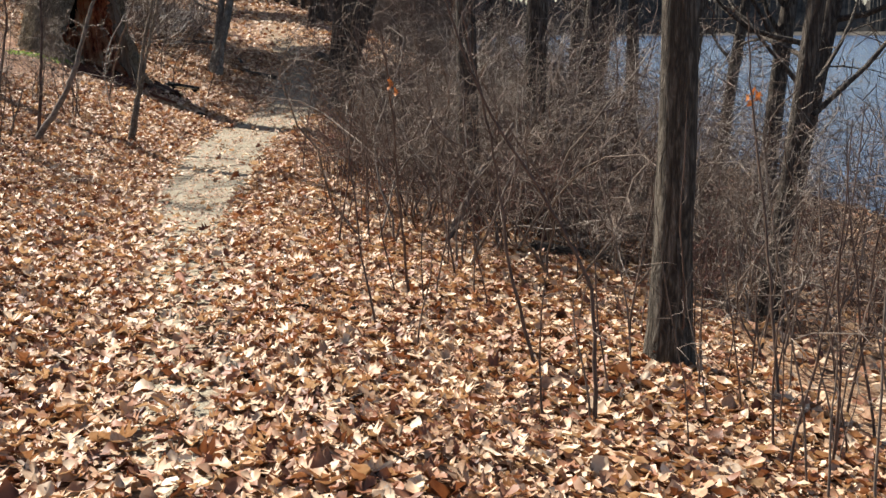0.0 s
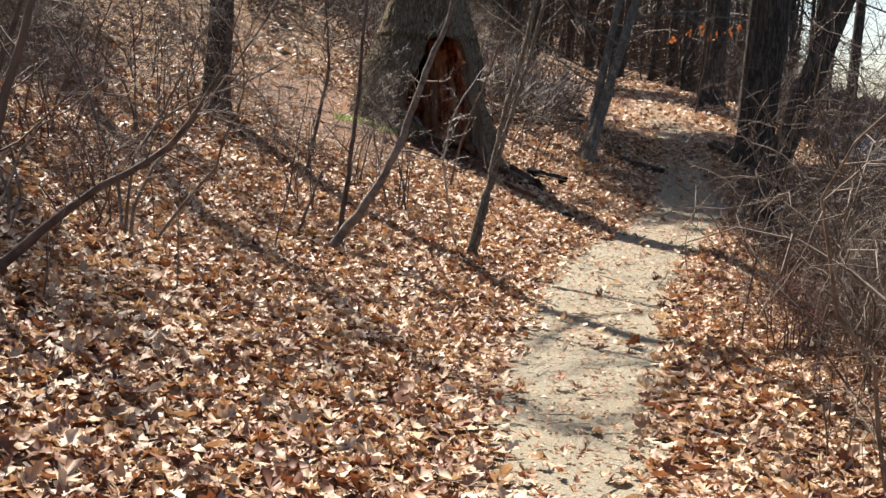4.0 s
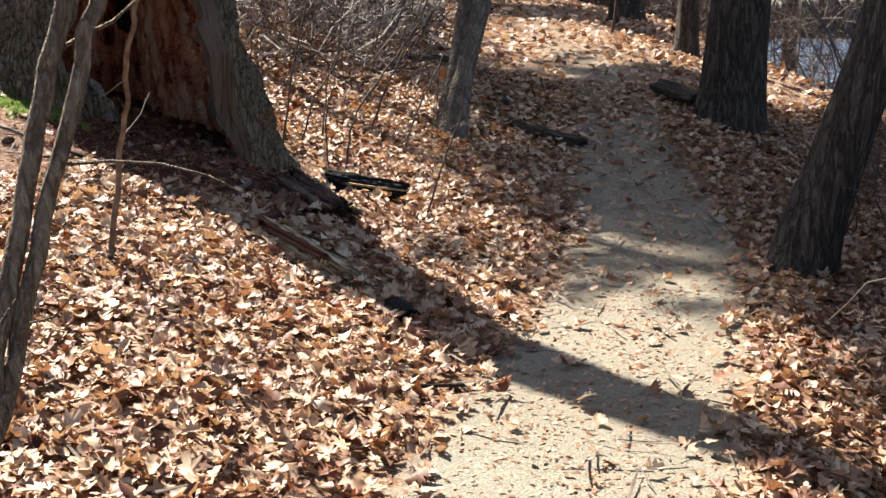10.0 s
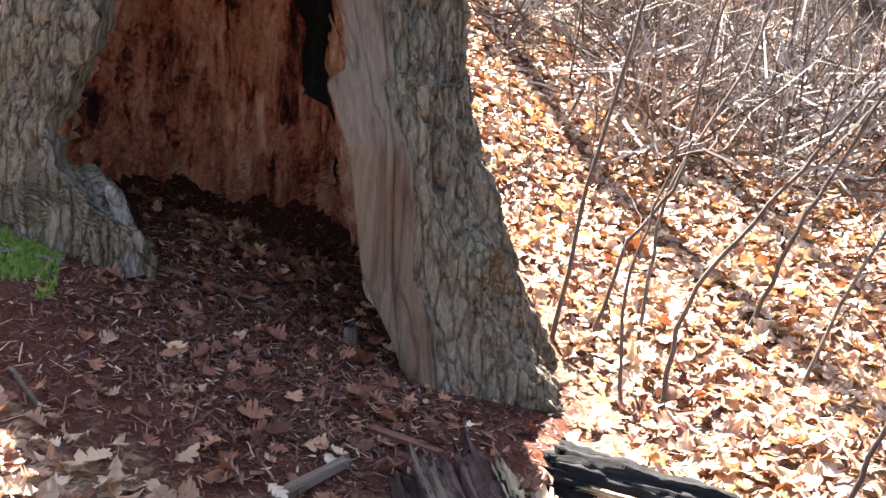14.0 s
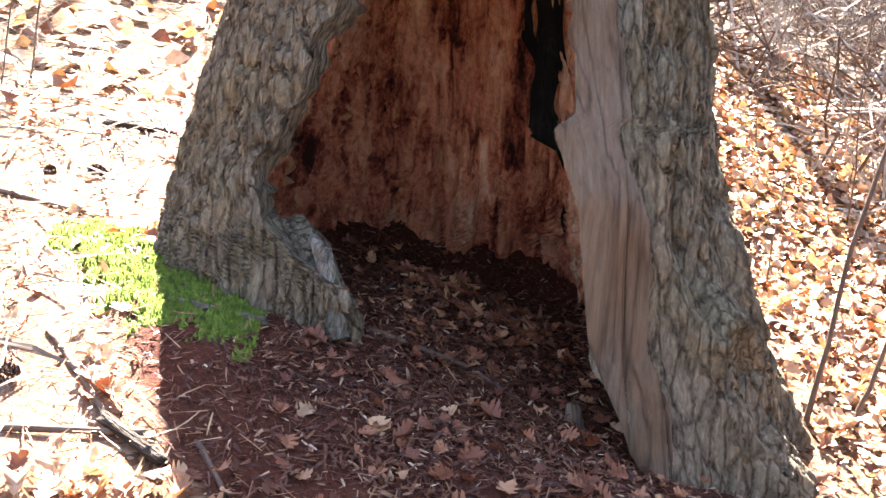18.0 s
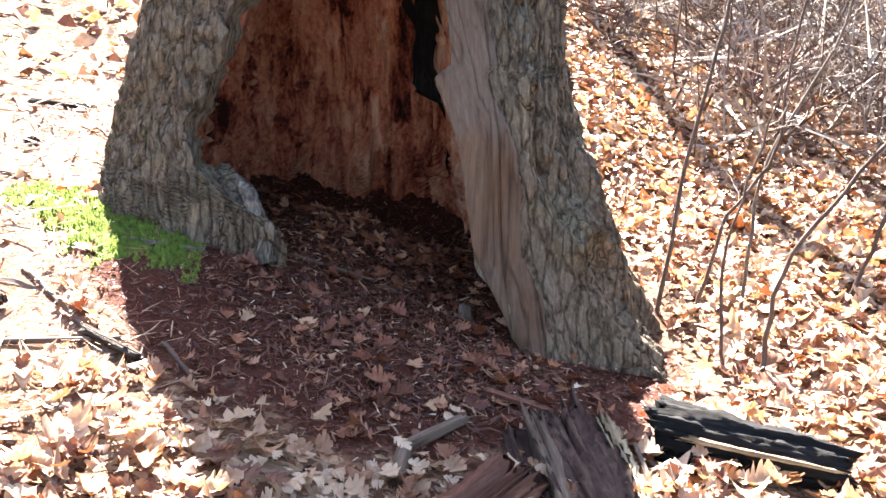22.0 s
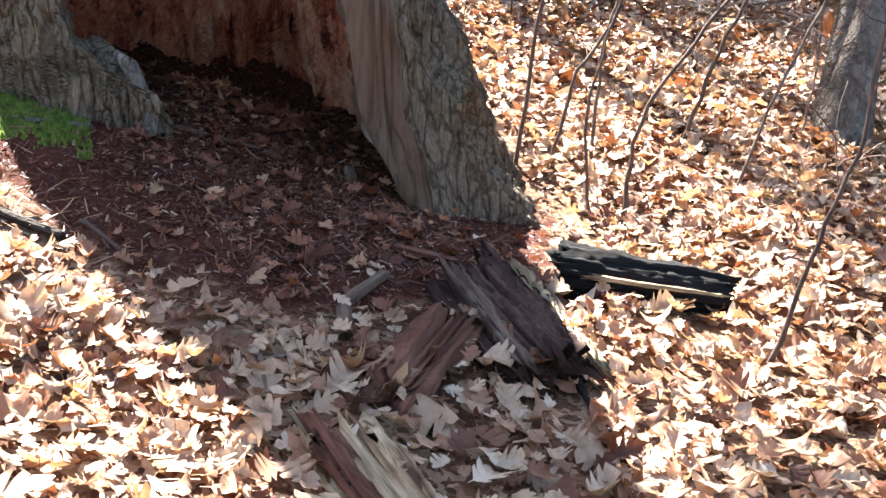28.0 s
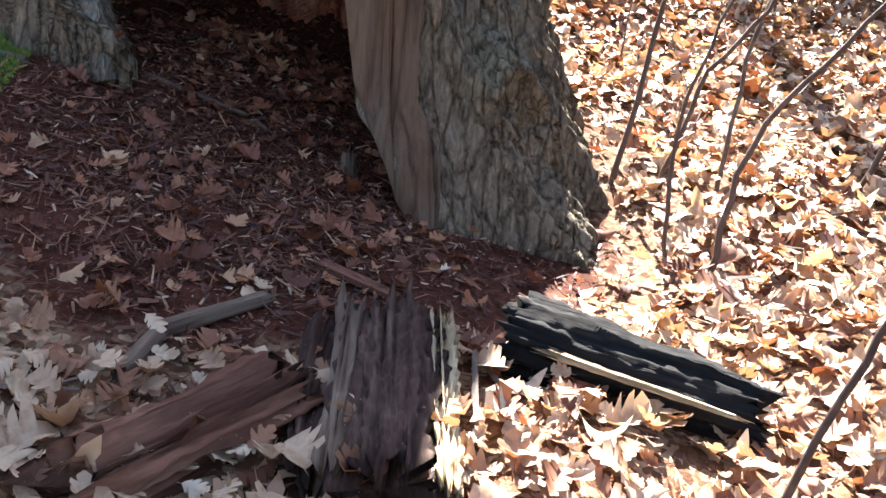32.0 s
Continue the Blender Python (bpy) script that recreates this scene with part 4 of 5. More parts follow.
        copy_thing(kinds[k % 4], at(None, x, y, 0, rng.uniform(0, 360)))
    for k in range(26):
        for _ in range(20):
            x, y = rng.uniform(-26, -12.5), rng.uniform(6, 28)
            if not shades(x, y, -8.4, -3.6, 17.9, 28.5):
                break
        copy_thing(kinds[k % 4], at(None, x, y, 0, rng.uniform(0, 360)))


build_trees()


# ---- saplings, shrubs and brush ----
def shrub(name, seed, stems, height, spread, twigs, material, label, category, r0=0.008, depth=2, bend=0.10, length=0.35):
    rng = np.random.default_rng(seed)
    root = empty(name, 0, -200, 0)
    tagged(root, label, category, "bare " + category + "s in the woods")
    for k in range(stems):
        a = rng.uniform(0, 2 * np.pi)
        out = rng.uniform(0.1, 1) * spread
        line = wander(rng, (math.cos(a) * 0.05 * stems ** 0.5, math.sin(a) * 0.05 * stems ** 0.5, -0.05), (math.cos(a) * out, math.sin(a) * out, 1), height * rng.uniform(0.6, 1.1), 9, bend, 0.015)
        rad = np.linspace(r0 * rng.uniform(0.7, 1.2), r0 * 0.3, len(line))
        t = Tubes(6)
        t.add(line, rad)
        stem = t.make("stem", material, root)
        t2 = Tubes(4)
        branch_out(rng, t2, line, rad, twigs, length, depth, spread=1.05, bend=0.34, up=0.0)
        t2.make("spray", material, stem, "fine bare twigs")["kind"] = "stuff"
    return root


def build_brush():
    rng = np.random.default_rng(60)
    kinds = [shrub("shrub", 70, 5, 1.4, 0.9, 10, TWIG, "bare brown shrub with fine tangled twigs", "shrub", bend=0.24, length=0.5),
             shrub("shrub", 71, 4, 1.7, 0.7, 10, TWIG_GREY, "bare grey shrub with fine tangled twigs", "shrub", 0.009, bend=0.22, length=0.6),
             shrub("shrub", 72, 6, 1.1, 0.8, 8, TWIG_RED, "bare reddish shrub with fine tangled twigs", "shrub", bend=0.2),
             shrub("shrub", 74, 4, 2.4, 1.0, 9, TWIG_GREY, "spreading bare shrub with pale crooked branches", "shrub", 0.010, bend=0.26, length=0.9),
             shrub("shrub", 73, 3, 2.3, 0.6, 12, TWIG, "tall bare shrub with spreading twigs", "shrub", 0.011, bend=0.2, length=0.7)]
    broad = shrub("shrub", 75, 4, 2.7, 1.1, 10, PALE_GREY, "spreading bare shrub with pale crooked branches", "shrub", 0.010, bend=0.28, length=1.0)
    thin = [shrub("sapling", 80 + k, 1, h, 0.25, n, TWIG if k % 2 else TWIG_GREY, "thin bare sapling stem standing in the leaves", "sapling", 0.006, 1, 0.07, 0.3) for k, (h, n) in enumerate(((0.9, 3), (1.3, 5), (1.7, 7), (0.7, 2)))]
    made = []

    def put(kind, x, y, size):
        made.append(copy_thing(kind, at(None, x, y, 0, rng.uniform(0, 360), size)))

    # waterside thicket
    for k in range(130):
        y = rng.uniform(9.3, 22)
        x = float(smooth_interp(y, PATH_Y, PATH_X)) + 1.5 + abs(rng.normal(0, 1)) * 3.0 + max(0.0, (10.5 - y) * 0.7)
        put(kinds[(0, 2, 0, 3, 2, 1)[rng.integers(0, 6)]], x, y, rng.uniform(0.7, 1.35) * (0.75 if x < 0 else 1))
    for k in range(70):
        y = rng.uniform(5.0, 14)
        x = float(smooth_interp(y, PATH_Y, PATH_X)) + rng.uniform(1.0, 3.6)
        put(thin[rng.integers(0, 4)], x, y, rng.uniform(0.8, 1.3))
    for x, y, k, z in ((-0.5, 9.6, 3, 1.0), (0.1, 9.0, 1, 1.0), (0.5, 10.2, 3, 1.1), (-0.3, 11.2, 1, 0.9), (0.9, 9.3, 3, 1.0), (-0.7, 12.2, 3, 0.9), (0.2, 12.4, 0, 1.1), (-0.9, 13.6, 3, 0.8), (-0.4, 15.0, 1, 0.9), (2.4, 8.6, 1, 1.0)):
        put(kinds[k], x, y, z)
    for k in range(64):
        y = rng.uniform(12.8, 20.5)
        x = float(smooth_interp(y, PATH_Y, PATH_X)) + rng.uniform(1.05, 3.2)
        put((kinds[0], thin[2], kinds[2], thin[1], kinds[1])[k % 5], x, y, rng.uniform(0.5, 0.95))
    for k in range(34):
        y = rng.uniform(21.5, 34)
        put((kinds[4], kinds[3], kinds[0], thin[2])[k % 4], float(smooth_interp(y, PATH_Y, PATH_X)) + rng.uniform(1.6, 5.5), y, rng.uniform(0.8, 1.35))
    # bank side
    for k in range(34):
        y = rng.uniform(8.5, 17)
        x = float(smooth_interp(y, PATH_Y, PATH_X)) - rng.uniform(1.9, 7)
        put(thin[rng.integers(0, 4)] if k % 3 else kinds[rng.integers(0, 4)], x, y, rng.uniform(0.7, 1.3))
    for k in range(26):
        y = rng.uniform(9.5, 18.0)
        x = float(smooth_interp(y, PATH_Y, PATH_X)) - 2.6 - rng.uniform(0, 1) * 5.5
        if y < 12.8 or x < -6.8:
            put((kinds[4], kinds[3], thin[2], kinds[0])[k % 4], x, y, rng.uniform(0.7, 1.25))
    # beyond the hollow tree
    for k in range(26):
        y = rng.uniform(21.5, 26)
        x = -5.2 - rng.uniform(0, 5) - (y - 20) * 0.1
        put(thin[rng.integers(0, 4)], x, y, rng.uniform(0.5, 0.9))
    for k in range(60):
        y = rng.uniform(23.6, 34)
        x = -5.4 - rng.uniform(0, 9) - (y - 23) * 0.15
        put(kinds[rng.integers(0, 4)], x, y, rng.uniform(0.45, 0.9))
    for k in range(9):
        y = rng.uniform(23.0, 26.8)
        put((broad, kinds[3], kinds[1])[k % 3], -4.7 - (y - 22.3) * 0.15 - rng.uniform(0, 3.5), y, rng.uniform(0.25, 0.42))
    for k in range(24):
        y = rng.uniform(9.4, 15)
        put(broad, float(smooth_interp(y, PATH_Y, PATH_X)) + rng.uniform(2.2, 5.2) + max(0.0, (9 - y) * 0.8), y, rng.uniform(0.6, 1.0))
    for k in range(26):
        put(thin[rng.integers(0, 4)], rng.uniform(1.3, 2.7), rng.uniform(4.6, 7.6), rng.uniform(1.0, 1.5))
    for k in range(46):
        y = rng.uniform(9, 24)
        put(kinds[rng.integers(0, 4)] if k % 3 else thin[2], -6.2 - rng.uniform(0, 6) - max(0, y - 16) * 0.4, y, rng.uniform(0.7, 1.2))
    # taller shrubs between the footpath and the water
    for k in range(26):
        y = rng.uniform(10.5, 19.5)
        put((kinds[4], kinds[3], kinds[0], kinds[4])[k % 4], float(smooth_interp(y, PATH_Y, PATH_X)) + rng.uniform(1.7, 4.4), y, rng.uniform(1.05, 1.5))
    for ob in [*kinds, broad, *thin]:
        for o in [*ob.children_recursive, ob]:
            bpy.data.objects.remove(o)


build_brush()


# ---- pines added up the slope, mostly unseen, to shade the footpath with their crowns ----
def pine(x, y, height, crown, seed):
    rng = np.random.default_rng(seed)
    root = empty("pine_tree", x, y)
    tagged(root, "tall pine with a dark green crown, added up the slope for its shade", "tree")
    t = Tubes(12)
    t.add(np.array([(0, 0, -0.2), (0.02, 0, height * 0.3), (0.06, 0.03, height * 0.7), (0.05, 0.0, height)]), [0.085, 0.075, 0.06, 0.02], 0.03, rng)
    t.make("trunk", BARK_DARK, root)
    limbs, vs, fs, off = Tubes(5), [], [], 0
    for k in range(60):
        q = rng.uniform(0.70, 0.98)
        a = rng.uniform(0, 2 * np.pi)
        reach = crown * (1.05 - q) * 2.6 * rng.uniform(0.6, 1.1)
        line = wander(rng, (0.04, 0, height * q), (math.cos(a), math.sin(a), 0.15), reach, 6, 0.1, 0.03)
        limbs.add(line, np.linspace(0.035, 0.008, 7))
        for _ in range(46):
            i = rng.integers(2, 7)
            c = line[i] + rng.normal(0, 0.16, 3)
            for _ in range(5):
                w = rng.normal(0, 1, 3)
                w[2] = abs(w[2]) * 0.6
                w /= np.linalg.norm(w)
                sd = np.cross(w, rng.normal(0, 1, 3))
                sd = sd / np.linalg.norm(sd) * 0.032
                vs += [c - sd, c + sd, c + w * 0.22]
                fs.append((off, off + 1, off + 2))
                off += 3
    limbs.make("limbs", BARK_DARK, root)
    crown_ob = mesh_object("crown", np.array(vs), np.array(fs), PINE_GREEN, root, "dark green needle tufts", smooth=False)
    crown_ob["kind"] = "stuff"


def pine_material():
    m = Nodes("pine_needles_green", 0.7, 0.2)
    return m.colour(m.ramp(m.island(), [(0.0, (0.02, 0.04, 0.015)), (1.0, (0.06, 0.095, 0.035))]))


PINE_GREEN = pine_material()
# Each added pine stands where its crown's shadow reaches the wanted spot.
for k, (tx, ty, up, cr) in enumerate(((-0.7, 18.7, 16.0, 2.3), (-1.6, 20.6, 15.5, 2.0), (-2.2, 22.9, 15.0, 2.3), (1.0, 16.2, 17.5, 2.4), (1.6, 19.8, 17.5, 2.8), (-2.8, 24.6, 15.0, 2.6), (-0.1, 22.8, 16.5, 2.4), (-4.2, 32.0, 14.0, 2.2), (-10.6, 17.6, 15.0, 2.2))):
    px, py = tx - 0.731 * up / 1.19, ty + 0.682 * up / 1.19
    pine(px, py, (up + ground_z(tx, ty) - ground_z(px, py)) / 0.84, cr, 90 + k)


# ---- the stems that stand apart ----
def stem(name, label, pts, r0, r1, material, seed, twigs=6, length=0.3, depth=1, category="sapling"):
    rng = np.random.default_rng(seed)
    p = np.array(pts, float)
    x, y = p[0, :2]
    root = empty(name, x, y)
    tagged(root, label, category)
    p = p - np.array([x, y, ground_z(x, y)])
    p[0, 2] = -0.06
    k = np.linspace(0, len(p) - 1, 5 * len(p))
    q = np.stack([np.interp(k, np.arange(len(p)), p[:, i]) for i in range(3)], 1)
    q[1:-1] = (q[:-2] + 2 * q[1:-1] + q[2:]) / 4
    q[1:-1] = (q[:-2] + 2 * q[1:-1] + q[2:]) / 4
    q[1:] += rng.normal(0, 0.004, q[1:].shape)
    rad = np.linspace(r0, r1, len(q))
    t = Tubes(9 if r0 > 0.015 else 6)
    t.add(q, rad * (1 + 0.3 * np.exp(-np.arange(len(q)) / 1.5)), 0.04, rng)
    s = t.make("stem", material, root)
    if twigs:
        t = Tubes(4)
        branch_out(rng, t, q, rad, twigs, length, depth, thin=0.4, bend=0.2)
        t.make("spray", material, s, "fine bare twigs")["kind"] = "stuff"
    return root


def build_stems():
    thin = "thin bare sapling stem in the leaves beside the hollow tree"
    stem("young_tree", "slim twin-stemmed young tree with smooth brown bark on the bank", [(-3.76, 14.44, 0.25), (-3.71, 14.55, 0.5), (-3.68, 14.68, 0.75), (-3.65, 14.8, 1.12), (-3.60, 14.88, 1.48), (-3.52, 14.93, 1.78), (-3.32, 15.1, 3.2)], 0.024, 0.018, YOUNG_BARK, 1, 4, 0.5)
    stem("young_tree", "slim twin-stemmed young tree with smooth brown bark on the bank", [(-3.72, 14.46, 0.25), (-3.675, 14.57, 0.5), (-3.655, 14.7, 0.75), (-3.605, 14.82, 1.12), (-3.535, 14.9, 1.48), (-3.46, 14.95, 1.78), (-3.22, 15.1, 3.2)], 0.021, 0.016, YOUNG_BARK, 2, 4, 0.5)
    stem("crooked_sapling", "crooked brown sapling leaning over the leafy bank", [(-4.43, 13.0, 0.3), (-4.11, 13.1, 0.74), (-3.94, 13.17, 1.11), (-3.83, 13.25, 1.58), (-3.70, 13.32, 1.95), (-3.5, 13.4, 3.0)], 0.036, 0.012, TWIG_GREY, 3, 9, 0.6, 2)
    stem("crooked_sapling", "upright brown sapling on the leafy bank", [(-4.5, 13.45, 0.3), (-4.45, 13.5, 0.88), (-4.42, 13.55, 1.47), (-4.41, 13.6, 2.3)], 0.022, 0.01, TWIG, 4, 8, 0.5, 2)
    stem("dead_sapling", "short pale dead stem on the leafy bank", [(-4.73, 13.16, 0.37), (-4.64, 13.2, 0.6), (-4.56, 13.25, 0.86)], 0.014, 0.008, TWIG_GREY, 5, 2, 0.2)
    stem("sapling", "thin dark sapling on the leafy bank", [(-5.91, 16.13, 0.64), (-5.75, 16.28, 1.69), (-5.85, 16.34, 2.32)], 0.02, 0.01, TWIG, 6, 8, 0.6, 2)
    stem("white_twig", "pale bleached dead branch rising beside the hollow tree", [(-3.98, 14.9, 0.3), (-4.05, 14.6, 0.9), (-3.97, 14.5, 1.3), (-3.75, 14.6, 1.7)], 0.009, 0.004, PALE_TWIG, 7, 9, 0.32, 2)
    stem("sapling", "bare brown sapling at the bank's foot", [(-4.82, 17.53, 0.7), (-4.70, 17.4, 0.95), (-4.585, 17.27, 1.18), (-4.45, 17.0, 1.42), (-4.27, 16.75, 1.66), (-4.0, 16.4, 2.3)], 0.013, 0.009, TWIG_GREY, 8, 3, 0.3)
    stem("leaning_shrub", "dark crooked shrub stems arching over the leaves", [(-4.75, 9.6, 0.43), (-4.67, 9.64, 1.15), (-4.54, 9.74, 1.77), (-4.4, 9.8, 2.6)], 0.03, 0.01, TWIG, 9, 12, 0.6, 2, "shrub")
    stem("leaning_shrub", "dark crooked shrub stem arching over the leaves", [(-4.9, 9.8, 0.46), (-4.42, 9.92, 0.87), (-4.03, 10.04, 1.11), (-3.8, 10.1, 1.5)], 0.026, 0.008, TWIG, 10, 12, 0.5, 2, "shrub")
    stem("leaning_shrub", "dark crooked shrub stems arching over the leaves", [(-5.0, 10.0, 0.49), (-5.1, 10.1, 1.1), (-4.9, 10.2, 1.9), (-4.8, 10.3, 2.8)], 0.022, 0.008, TWIG, 11, 12, 0.6, 2, "shrub")
    stem("sapling", thin, [(-4.57, 20.49, 0.6), (-4.52, 20.55, 0.93), (-4.31, 20.73, 1.26), (-4.1, 20.9, 1.6)], 0.009, 0.005, TWIG, 12, 5)
    stem("sapling", thin, [(-5.10, 20.75, 0.7), (-5.03, 20.85, 1.27), (-4.92, 21.00, 1.90), (-4.85, 21.1, 2.4)], 0.0085, 0.005, TWIG, 13, 6)
    stem("sapling", thin, [(-4.97, 20.80, 0.7), (-4.91, 20.87, 1.00), (-4.75, 21.01, 1.28), (-4.74, 21.05, 1.58), (-4.6, 21.1, 2.1)], 0.008, 0.004, TWIG, 14, 6)
    stem("sapling", thin, [(-4.63, 21.33, 0.7), (-4.53, 21.44, 1.03), (-4.38, 21.58, 1.38), (-4.24, 21.70, 1.71), (-4.1, 21.8, 2.2)], 0.009, 0.005, TWIG, 15, 7, 0.4)
    stem("sapling", thin, [(-3.83, 19.53, 0.35), (-3.71, 19.65, 0.75), (-3.63, 19.73, 0.99), (-3.61, 19.77, 1.25), (-3.5, 19.9, 1.6)], 0.0075, 0.004, TWIG, 16, 6, 0.35, 2)
    stem("sapling", thin, [(-4.66, 20.46, 0.6), (-4.69, 20.48, 0.97), (-4.61, 20.56, 1.27), (-4.55, 20.6, 1.5)], 0.006, 0.003, TWIG, 17, 5)
    stem("sapling", thin, [(-4.86, 20.95, 0.7), (-4.83, 21.0, 1.2), (-4.6, 21.2, 1.7), (-4.5, 21.3, 2.2)], 0.007, 0.004, TWIG_GREY, 18, 8, 0.4, 2)
    stem("sapling", thin, [(-4.3, 20.9, 0.6), (-4.15, 21.0, 1.0), (-4.0, 21.2, 1.35), (-3.9, 21.3, 1.8)], 0.007, 0.004, TWIG_GREY, 19, 8, 0.45, 2)
    stem("sapling", "thin dark curved sapling among fallen leaves", [(0.51, 6.15, -0.27), (0.34, 6.24, 0.33), (0.27, 6.34, 0.92), (0.1, 6.4, 1.6)], 0.011, 0.005, TWIG, 20, 8, 0.5, 2)
    stem("sapling", "thin dark curved sapling among fallen leaves", [(0.71, 5.42, -0.3), (0.71, 5.53, 0.33), (0.46, 5.59, 0.77), (0.19, 5.65, 1.18), (0.0, 5.7, 1.7)], 0.011, 0.005, TWIG, 21, 9, 0.5, 2)
    stem("overhanging_branch", "thin tan branch reaching across the footpath from the brush", [(-0.6, 10.6, -0.2), (-0.9, 10.5, 0.8), (-1.3, 10.4, 1.27), (-1.60, 10.33, 1.35), (-1.71, 10.31, 1.345), (-1.81, 10.30, 1.338), (-1.93, 10.285, 1.38)], 0.003, 0.0016, PALE_GREY, 23, 2, 0.15, 1, "branch")
    stem("fallen_branch", "forked dead branch propped among the brush", [(-0.02, 10.1, -0.28), (0.31, 10.30, 0.28), (0.6, 10.5, 0.7)], 0.035, 0.015, TWIG_GREY, 22, 6, 0.4, 1, "branch")


PALE_TWIG = twig_material("bleached_twig", (0.34, 0.29, 0.24), (0.62, 0.56, 0.48))
build_stems()


# ---- wood on the floor ----
def chunk(name, label, p0, p1, wide, high, material, seed, category="log", taper=0.8, rings=22, sides=26, jag=0.12, lump=0.16, lift=0.25, parent=None, ridge=0.0, crumb=0.0):
    """A broken piece of log between two spots of the floor: uneven round, with ragged ends."""
    rng = np.random.default_rng(seed)
    a = Vector((*p0, ground_z(*p0))) if len(p0) == 2 else Vector(p0)
    b = Vector((*p1, ground_z(*p1))) if len(p1) == 2 else Vector(p1)
    along = b - a
    ln = along.length
    along.normalize()
    side = along.cross(Vector((0, 0, 1))).normalized()
    up = side.cross(along)
    m = Matrix((side, up, along)).transposed().to_4x4()
    m.translation = a
    wob = rng.normal(0, lump, sides)
    bm = bmesh.new()
    loops = []
    for i in range(rings):
        s = i / (rings - 1)
        sc = (1 + (taper - 1) * s) * (1 + 0.25 * lump * math.sin(s * 9 + seed))
        ring = []
        for k in range(sides):
            g = 2 * math.pi * k / sides
            w = 1 + wob[k] + 0.9 * lump * noise.noise((math.cos(g) * 2.4, math.sin(g) * 2.4, s * ln * 7 + seed * 3.7)) + 0.6 * lump * noise.noise((math.cos(g) * 7, math.sin(g) * 7, s * ln * 16 + seed))
            w += ridge * (0.5 - abs(noise.noise((math.cos(g) * 6 + seed, math.sin(g) * 6, s * ln * 2.5))) * 3) + crumb * noise.noise((math.cos(g) * 9, math.sin(g) * 9 + seed, s * ln * 34))
            out = jag * min(ln, 0.4) * rng.normal(0, 0.35) if i in (0, rings - 1) else 0
            ring.append(bm.verts.new((math.cos(g) * wide * sc * w, math.sin(g) * high * sc * w + high * lift, s * ln + out)))
        loops.append(ring)
    for r0, r1 in zip(loops, loops[1:]):
        for k in range(sides):
            bm.faces.new((r0[k], r0[(k + 1) % sides], r1[(k + 1) % sides], r1[k]))
    for ring, sgn in ((loops[0], 1), (loops[-1], -1)):
        mid = bm.verts.new(sum((q.co for q in ring), Vector()) / sides + Vector((0, 0, sgn * 0.02)))
        for k in range(sides):
            bm.faces.new((mid, ring[(k + 1) % sides], ring[k]) if sgn > 0 else (mid, ring[k], ring[(k + 1) % sides]))
    if parent is None:
        root = new(name)
        root.matrix_basis = m
        tagged(root, label, category)
        part("body", bm, material, root)
        return root
    ob = part(name, bm, material, parent, label)
    ob.matrix_basis = parent.matrix_basis.inverted() @ m
    return ob


